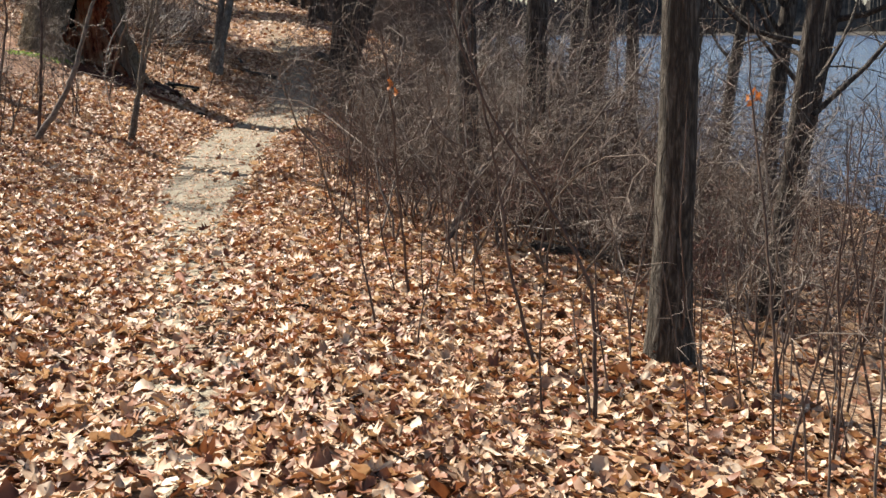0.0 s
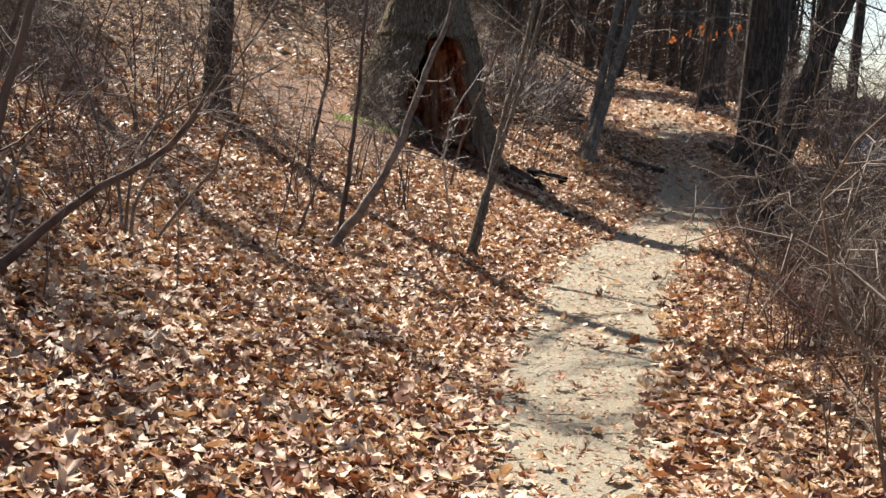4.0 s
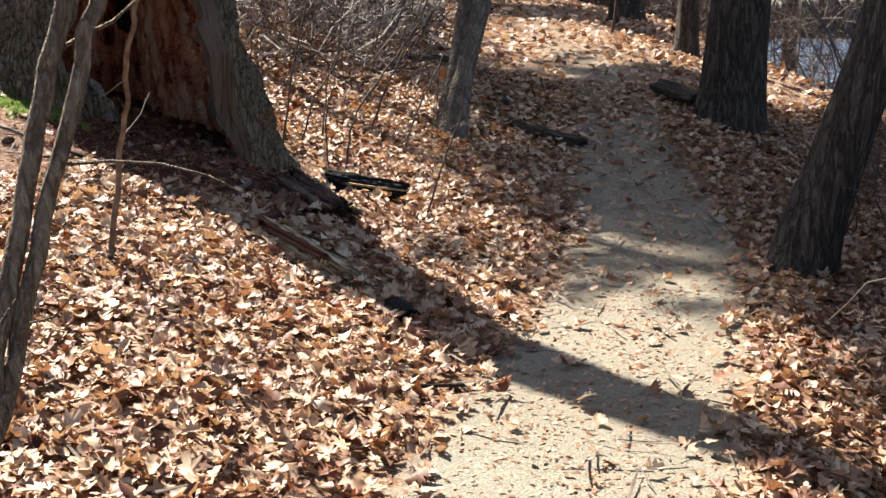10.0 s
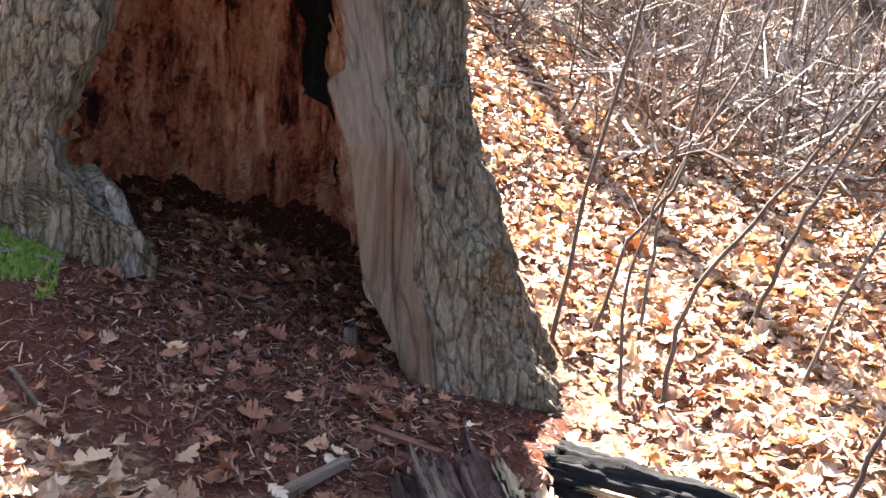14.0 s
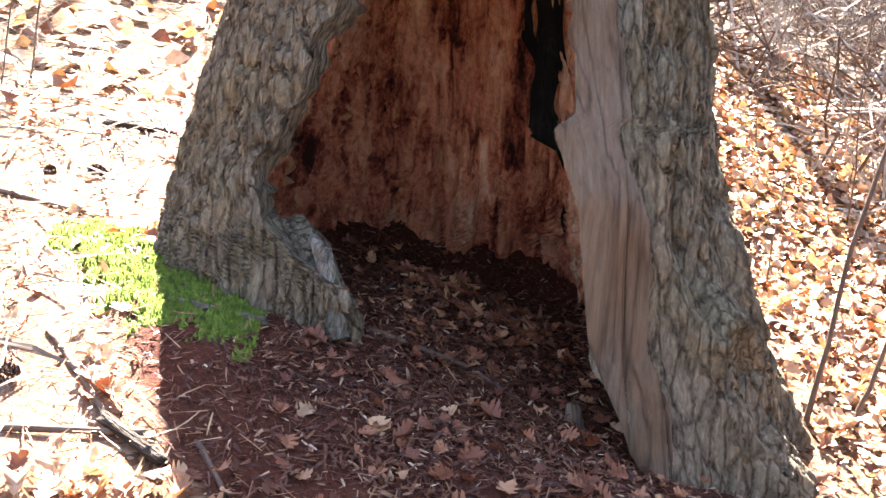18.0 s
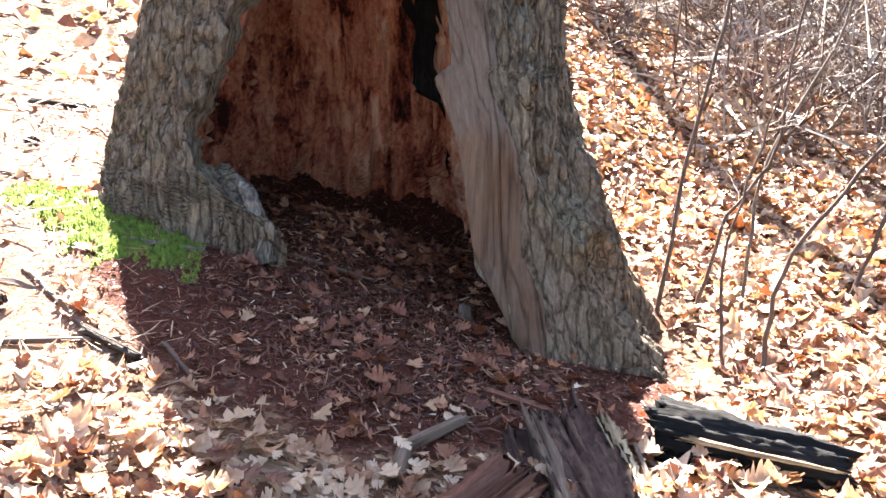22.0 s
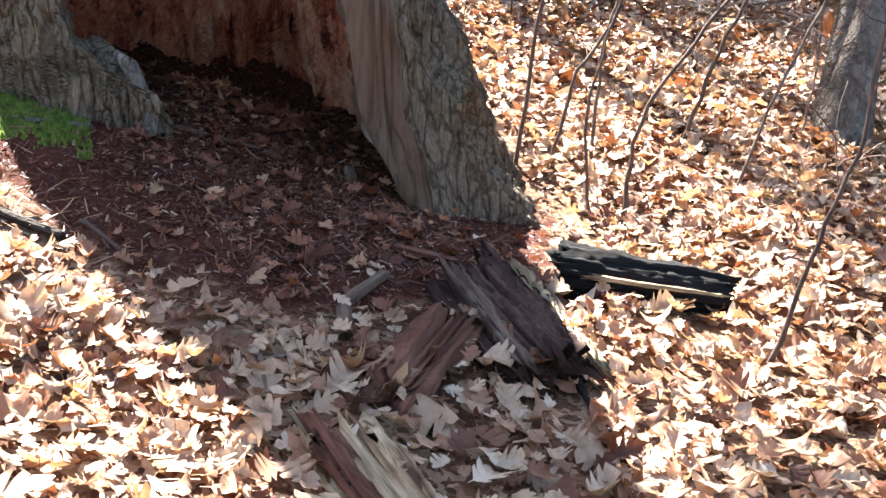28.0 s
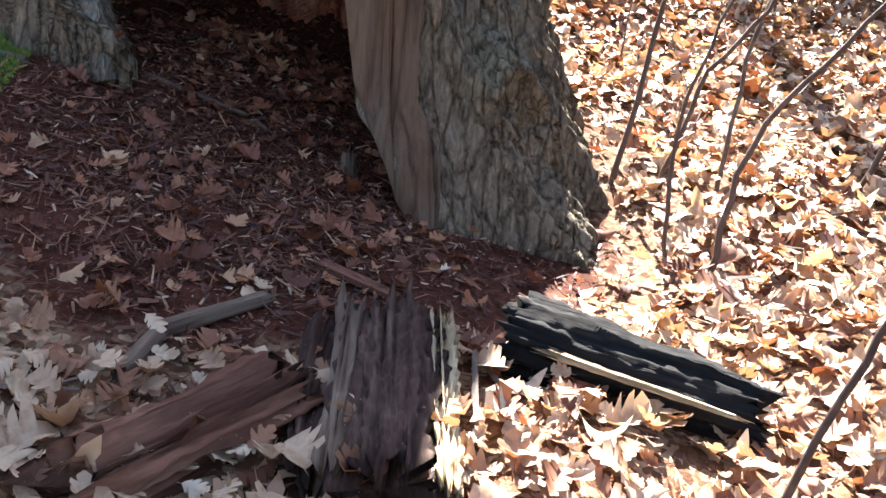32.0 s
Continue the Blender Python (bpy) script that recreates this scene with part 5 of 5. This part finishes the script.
def build_wood():
    log = chunk("charred_log", "blackened wet split log with a pale edge lying on leaves", (-4.45, 19.66), (-4.01, 19.86), 0.085, 0.088, CHAR_AND_SHADE, 1, lift=0.45, taper=0.72, rings=80, sides=70, lump=0.12, ridge=0.14, crumb=0.09, jag=0.14)
    # Exposed split wood; its pale colour also carries the sunlit highlight.
    chunk("split_edge", "orange split edge with its sunlit highlight put into the pale colour", (-4.33, 19.625, 0.59), (-3.99, 19.765, 0.535), 0.012, 0.007, PALE_WOOD, 2, parent=log, lump=0.3, taper=0.5, rings=60, ridge=0.5, crumb=0.3)
    slab = chunk("rotten_stump", "dark rotten stump slab with crumbling layers beside the hollow tree", (-4.60, 19.48), (-4.21, 19.13), 0.095, 0.075, DARK_WOOD, 3, "stump", lift=0.35, taper=0.95, lump=0.12, rings=80, sides=90, ridge=0.22, crumb=0.16, jag=0.3)
    chunk("strip", "loose grey strip of wood", (-4.655, 19.415, 0.61), (-4.27, 19.06, 0.50), 0.024, 0.04, GREY_WOOD, 4, parent=slab, lump=0.2, rings=50, ridge=0.3, crumb=0.12, jag=0.3)
    chunk("strip", "dark loose strip of rotten wood", (-4.69, 19.37, 0.57), (-4.33, 19.04, 0.48), 0.03, 0.035, DARK_WOOD, 41, parent=slab, lump=0.3, rings=50, ridge=0.3, crumb=0.15, jag=0.3)
    # The stump's sunlit face: the sunlight is put into the pale colour.
    chunk("strip", "splintered edge with sunlight put into its pale colour", (-4.525, 19.54, 0.575), (-4.15, 19.205, 0.465), 0.028, 0.05, PALE_WOOD, 5, parent=slab, lump=0.2, rings=90, sides=60, ridge=0.2, crumb=0.5, jag=0.3)
    chunk("rotten_log", "red-brown rotten log piece half sunk in leaves", (-4.53, 19.15), (-4.45, 18.73), 0.078, 0.068, BROWN_WOOD, 6, lift=0.3, taper=0.9, lump=0.14, rings=70, sides=70, ridge=0.24, crumb=0.10, jag=0.3)
    w = chunk("split_log", "pale yellow split log with a stripy rotten face", (-4.42, 18.49), (-3.90, 18.13), 0.10, 0.055, PALE_WOOD, 7, lift=0.35, taper=0.85, rings=60, sides=110, ridge=0.3, crumb=0.08, jag=0.5, lump=0.08)
    chunk("bark_strip", "brown rotten streak along the log", (-4.44, 18.44, 0.532), (-4.0, 18.13, 0.42), 0.02, 0.014, BROWN_WOOD, 8, parent=w, lump=0.4, rings=60, sides=40, ridge=0.6, crumb=0.4, jag=0.4)
    chunk("fallen_log", "dark fallen log lying among the waterside brush", (0.75, 10.25), (1.7, 11.3), 0.075, 0.07, BARK_DARK, 10, lift=0.8)
    chunk("fallen_log", "short dark log at the foot of the big tree", (-2.55, 24.3), (-2.2, 23.8), 0.10, 0.10, BARK_DARK, 11, lift=0.8)
    chunk("fallen_branch", "dark fallen branch on the leafy slope", (-6.75, 25.3), (-5.5, 24.46), 0.05, 0.05, BARK_DARK, 12, "branch", lift=1.0)
    chunk("fallen_branch", "dark fallen branch on the leafy slope", (-4.98, 24.25), (-4.7, 24.8), 0.05, 0.05, BARK_DARK, 13, "branch", lift=1.0)
    chunk("fallen_branch", "dark crooked fallen branch beside the grey tree", (-4.3, 24.6), (-3.85, 23.25), 0.03, 0.03, BARK_DARK, 14, "branch", lift=1.6)
    chunk("fallen_branch", "dark rotten branch lying beside the footpath", (-3.75, 22.6), (-3.1, 22.4), 0.045, 0.04, BARK_DARK, 15, "branch", lift=0.8)
    chunk("wood_lump", "black rotten clod of wood in the leaves", (-3.60, 17.85), (-3.50, 17.75), 0.06, 0.05, CHAR_AND_SHADE, 16, "wood", lift=0.6)
    chunk("cut_branch", "short grey cut branch end among the leaves", (-4.78, 19.06), (-4.70, 18.94), 0.022, 0.022, GREY_WOOD, 17, "branch", lift=0.9, lump=0.05)
    chunk("branch_piece", "grey stick lying among the leaves", (-4.80, 19.08), (-4.82, 19.34), 0.016, 0.016, GREY_WOOD, 18, "branch", lift=0.9)
    chunk("root_chip", "upright grey splinter at the foot of the hollow tree", (-5.27, 19.90, 0.71), (-5.33, 19.95, 0.80), 0.028, 0.02, GREY_WOOD, 19, "wood", lift=0, taper=0.5, lump=0.4, ridge=0.3)
    chunk("red_rotten_piece", "small red-brown rotten piece on the leaves", (-4.30, 19.62), (-4.22, 19.66), 0.03, 0.025, ROT_RED, 20, "wood", lift=0.7)
    chunk("wood_flake", "flat brown flake of rotten wood before the stump", (-4.91, 19.53), (-4.74, 19.61), 0.03, 0.008, BROWN_WOOD, 21, "wood", lift=1.0)
    for k, (a, b, r, mat, lab) in enumerate((((-1.64, 7.4), (-1.50, 6.95), 0.028, BROWN_WOOD, "broken brown stick lying on the footpath"),
                                             ((-1.52, 7.0), (-1.43, 6.74), 0.026, BROWN_WOOD, "broken brown stick lying on the footpath"),
                                             ((-1.27, 5.57), (-1.00, 5.76), 0.015, BROWN_WOOD, "straight brown stick lying on the footpath"),
                                             ((-0.87, 6.60), (-0.50, 6.70), 0.026, BARK_DARK, "dark broken stick among the leaves"),
                                             ((-0.85, 5.16), (-1.00, 5.49), 0.024, BARK_DARK, "short dark stub beside the footpath"),
                                             ((-4.26, 19.26), (-3.96, 18.92), 0.011, BARK_DARK, "long thin dark stick leaning off the stump"),
                                             ((-5.80, 18.55), (-5.58, 18.83), 0.009, TWIG_GREY, "grey stick on the needle litter"),
                                             ((-5.69, 18.76), (-5.46, 18.78), 0.017, BARK_DARK, "knobbly dark stick on the needle litter"),
                                             ((-6.11, 18.84), (-5.64, 18.77), 0.008, TWIG_GREY, "thin grey twig on the needle litter"),
                                             ((-7.90, 19.94), (-7.75, 20.16), 0.016, BARK_DARK, "short dark stick on the needle litter"),
                                             ((-5.50, 18.89), (-5.31, 18.84), 0.007, TWIG, "thin dark twig at the edge of the wood dust"),
                                             ((-6.04, 19.15), (-5.86, 19.32), 0.014, BARK_SMOOTH, "bent grey stick lying on moss"),
                                             ((-5.80, 19.62), (-5.60, 19.82), 0.008, TWIG, "thin dark stick on red wood dust"),
                                             ((-5.60, 19.82), (-5.42, 19.83), 0.007, TWIG, "thin dark stick on red wood dust"),
                                             ((-7.3, 19.2), (-6.95, 19.35), 0.012, TWIG_GREY, "grey stick on the needle litter"),
                                             ((-6.9, 18.7), (-6.5, 18.75), 0.010, TWIG_GREY, "grey stick on the needle litter"),
                                             ((-2.15, 13.9), (-1.95, 13.35), 0.010, BARK_DARK, "dark twig at the footpath edge"),
                                             ((-3.4, 16.9), (-3.0, 17.15), 0.010, BARK_DARK, "thin stick among the leaves"),
                                             ((-2.05, 14.6), (-1.85, 14.2), 0.012, BARK_DARK, "dark twig at the footpath edge"))):
        chunk("stick", lab, a, b, r, r, mat, 30 + k, "stick", lift=0.9, rings=9, sides=8, lump=0.1)


build_wood()


# ---- moss at the hollow tree's foot ----
def build_moss():
    rng = np.random.default_rng(9)
    x, y = -6.3, 19.3
    root = empty("moss_patch", x, y)
    tagged(root, "bright green moss cushion at the hollow tree's foot", "moss")
    n = 16000
    u, v = rng.uniform(-1.3, -0.55, n), rng.uniform(0.05, 1.0, n)
    off = np.abs(v - np.interp(u, [-1.2, -1.0, -0.85, -0.6], [0.15, 0.42, 0.66, 0.74]))
    ok = off < 0.15 + 0.05 * np.sin(u * 11) + 0.04 * np.sin(u * 37 + v * 23) + rng.normal(0, 0.05, n)
    wx, wy = from_tree(u[ok], v[ok])
    wz = land(wx, wy)
    clump = np.digitize(u[ok] + 0.05 * np.sin(v[ok] * 40), [-1.1, -0.97, -0.84, -0.72])
    for g in range(5):
        vs, fs, off = [], [], 0
        for a, b, c in zip(wx[clump == g], wy[clump == g], wz[clump == g]):
            h = rng.uniform(0.010, 0.030) + 0.012 * math.sin(a * 31) * math.sin(b * 27)
            r = rng.uniform(0.006, 0.013)
            vs += [(a - x + r * math.cos(t), b - y + r * math.sin(t), c - root.location.z - 0.004) for t in np.arange(5) * 1.2566 + rng.uniform(0, 1)]
            vs.append((a - x + rng.normal(0, 0.004), b - y + rng.normal(0, 0.004), c - root.location.z + h))
            fs += [(off + k, off + (k + 1) % 5, off + 5) for k in range(5)]
            off += 6
        if vs:
            mesh_object("cushion", np.array(vs), np.array(fs), MOSS, root)["kind"] = "stuff"


build_moss()


# ---- brush and woods farther off ----
def twig_mass(name, label, category, spots, tall, count, length, width, material, seed):
    """Countless thin twigs as narrow blades that rise and spread from the given spots."""
    rng = np.random.default_rng(seed)
    n = len(spots)
    base = np.repeat(spots, count, 0)
    z = rng.uniform(0, 1, (n * count, 1)) ** 1.3 * np.repeat(tall, count)[:, None]
    start = base + np.concatenate([rng.normal(0, 0.22, (n * count, 2)) * (0.4 + z), z], 1)
    way = rng.normal(0, 0.6, (n * count, 3)) + (0, 0, 0.22)
    way /= np.linalg.norm(way, axis=1)[:, None]
    ln = rng.uniform(0.4, 1.3, (n * count, 1)) * length
    bend = start + way * ln * 0.5 + rng.normal(0, 0.14, start.shape) * length
    tip = start + way * ln
    sd = np.cross(way, rng.normal(0, 1, way.shape))
    sd *= width / np.linalg.norm(sd, axis=1)[:, None]
    v = np.stack([start - sd, start + sd, bend + sd * 0.8, bend - sd * 0.8, tip + sd * 0.4, tip - sd * 0.4], 1).reshape(-1, 3)
    k = np.arange(n * count)[:, None] * 6
    f = np.concatenate([k + np.array([[0, 1, 2, 3]]), k + np.array([[3, 2, 4, 5]])])
    return tagged(mesh_object(name, v, f, material, smooth=False), label, category, kind="stuff")


def build_far():
    rng = np.random.default_rng(77)

    def spots(n, draw):
        p = np.array([draw() for _ in range(n)])
        z = land(p[:, 0], p[:, 1])
        p, z = p[z > WATER_Z + 0.05], z[z > WATER_Z + 0.05]
        return np.concatenate([p, z[:, None]], 1)

    def shore():
        y = rng.uniform(9, 44)
        return float(smooth_interp(y, PATH_Y, PATH_X)) + 3.0 + rng.uniform(0, 1) * (9 + y * 0.15), y

    p = spots(640, shore)
    twig_mass("brush", "dense tangle of bare brown brush along the pond shore", "brush", p, rng.uniform(1.0, 3.2, len(p)), 80, 0.5, 0.0042, TWIG, 1)
    twig_mass("brush", "pale bare twigs standing in the shore brush", "brush", p[::6], rng.uniform(0.8, 2.6, len(p[::6])), 70, 0.5, 0.0036, TWIG_GREY, 4)

    def bank():
        y = rng.uniform(24, 60)
        return float(smooth_interp(y, PATH_Y, PATH_X)) - 2.6 - rng.uniform(0, 22), y

    p = spots(420, bank)
    twig_mass("brush", "bare grey brush over the wooded slope", "brush", p, rng.uniform(0.6, 1.6, len(p)), 120, 0.4, 0.004, TWIG_GREY, 2)

    def thicket():
        y = rng.uniform(23.2, 29.0)
        return -4.75 - (y - 22.4) * 0.12 - rng.uniform(0, 1) ** 1.2 * 7.0, y

    p = spots(300, thicket)
    twig_mass("brush", "low tangled pale brush on the slope behind the hollow tree", "brush", p, rng.uniform(0.1, 0.5, len(p)), 7, 0.8, 0.009, PALE_GREY, 5)
    twig_mass("brush", "low tangled dark brush on the slope behind the hollow tree", "brush", p, rng.uniform(0.05, 0.4, len(p)), 7, 0.75, 0.009, TWIG, 9)

    def hillside():
        return rng.uniform(-18, -8.5), rng.uniform(8, 32)

    p = spots(200, hillside)
    twig_mass("brush", "bare brown brush over the leafy hillside", "brush", p, rng.uniform(0.5, 1.7, len(p)), 80, 0.42, 0.004, TWIG, 6)

    def deep():
        y = rng.uniform(40, 170)
        x = rng.uniform(-90, 30)
        return x, y

    p = spots(1500, deep)
    t = Tubes(5)
    for x, y, z in p:
        h, r = rng.uniform(9, 17), rng.uniform(0.07, 0.2)
        lx, ly = rng.normal(0, 0.03, 2) * h
        t.add([(x, y, z - 0.2), (x + lx * 0.4, y + ly * 0.4, z + h * 0.5), (x + lx, y + ly, z + h)], [r * 1.2, r * 0.8, r * 0.15])
    tagged(t.make("far_woods", BARK_DARK), "bare dark tree trunks crowding the wooded hill", "woods", kind="stuff")
    twig_mass("far_twigs", "haze of bare crowns and brush in the far woods", "woods", p, rng.uniform(8, 15, len(p)), 130, 2.0, 0.018, TWIG, 3)


def far_shore():
    """A low wooded ridge beyond the pond."""
    rng = np.random.default_rng(8)
    v, f = [], []
    n = 3000
    top = 16.5 + np.convolve(rng.normal(0, 9, n), np.ones(41) / 41, "same") + np.convolve(rng.normal(0, 2.5, n), np.ones(4) / 4, "same") + rng.normal(0, 0.5, n)
    for i in range(n):
        a = radians(-50 + 190 * i / n)
        for r, z in ((520, WATER_Z - 1), (526, WATER_Z + 1.5), (532, WATER_Z + top[i]), (560, WATER_Z + top[i] + rng.uniform(0, 3)), (600, WATER_Z - 1)):
            v.append((r * math.cos(a), r * math.sin(a), z))
    for i in range(n - 1):
        for k in range(4):
            f.append((i * 5 + k, i * 5 + 5 + k, i * 5 + 6 + k, i * 5 + 1 + k))
    m = Nodes("far_wood_haze", 0.95, 0.1)
    m.colour(m.ramp(m.noise(m.position(), 0.35, 6), [(0.35, (0.028, 0.025, 0.022)), (0.65, (0.075, 0.066, 0.056))]))
    tagged(mesh_object("backdrop", v, f, m.mat, smooth=False), "hazy wooded far shore across the pond", "far shore", kind="structure")


build_far()
far_shore()


# ---- last leaves on the twigs ----
def leaf_clump(holder, x, y, z, count, size, seed, label):
    rng = np.random.default_rng(seed)
    shapes = leaf_shapes(rng, 4, True)
    for k in range(count):
        v, f = shapes[k % 4]
        m = Euler(rng.uniform(0, 6, 3)).to_matrix()
        w = np.array([m @ Vector(p) for p in v]) * size * rng.uniform(0.7, 1.2) + np.array((x, y, z)) + rng.normal(0, size * 0.35, 3) - np.array(holder.location)
        mesh_object("leaf", w, f, LEAF_RUST, holder, label if k == 0 else "", smooth=False)


def build_last_leaves():
    a = stem("sapling", "bare sapling holding a few rusty dead leaves", [(1.9, 6.6, -0.5), (1.85, 6.8, 0.3), (1.78, 7.06, 1.12), (1.75, 7.1, 1.6)], 0.010, 0.004, TWIG, 200, 8, 0.4, 2)
    leaf_clump(a, 1.78, 7.06, 1.12, 5, 0.07, 1, "curled rusty dead leaf")
    b = stem("sapling", "bare sapling holding a few yellowed dead leaves", [(-0.2, 7.2, -0.1), (-0.25, 7.1, 0.5), (-0.30, 7.06, 1.18), (-0.35, 7.0, 1.5)], 0.009, 0.004, TWIG, 201, 8, 0.4, 2)
    leaf_clump(b, -0.30, 7.06, 1.18, 3, 0.07, 2, "curled yellow dead leaf")
    c = stem("sapling", "bare twig holding an orange dead leaf beside the grey tree", [(-4.25, 21.8, 0.6), (-4.2, 21.85, 0.95), (-4.15, 21.8, 1.3)], 0.006, 0.003, TWIG_GREY, 202, 6, 0.35, 2)
    leaf_clump(c, -4.2, 21.85, 1.1, 2, 0.13, 3, "orange dead leaf")
    d = stem("sapling", "young beech sapling still holding rusty leaves up the footpath", [(-3.3, 29.5, 1.4), (-3.2, 29.6, 2.4), (-3.1, 29.6, 3.6)], 0.02, 0.006, TWIG, 203, 9, 0.8, 2)
    for k in range(6):
        leaf_clump(d, -3.3 + 0.25 * k - 0.5, 29.6, 2.9 + 0.12 * (k % 3), 4, 0.14, 10 + k, "rusty dead leaf")


build_last_leaves()


def pine_cone(x, y, turn, seed):
    rng = np.random.default_rng(seed)
    root = empty("pine_cone", x, y)
    tagged(root, "small open brown pine cone lying on needle litter", "pine cone")
    bm = bmesh.new()
    for i in range(7):
        for k in range(8):
            a = k * 0.785 + i * 0.4
            r = 0.020 * math.sin(0.5 + i * 0.36) + 0.003
            z = -0.03 + i * 0.0095
            c = Vector((math.cos(a) * r * 0.5, math.sin(a) * r * 0.5, z))
            tip = Vector((math.cos(a) * r, math.sin(a) * r, z + 0.006))
            sd = Vector((-math.sin(a), math.cos(a), 0)) * 0.006
            q = [bm.verts.new(p) for p in (c - sd * 0.6, c + sd * 0.6, tip + sd, tip - sd)]
            lo = [bm.verts.new(p.co - Vector((0, 0, 0.004))) for p in q]
            bm.faces.new(q)
            bm.faces.new(lo[::-1])
            for j in range(4):
                bm.faces.new((q[j], lo[j], lo[(j + 1) % 4], q[(j + 1) % 4]))
    ob = part("scales", bm, DARK_WOOD, root, smooth=False)
    ob.matrix_basis = pose(0, 0, 0.022, 80, 0, turn)


for k, (x, y) in enumerate(((-7.33, 19.61), (-7.38, 19.45), (-5.96, 18.66))):
    pine_cone(x, y, 70 * k, k)
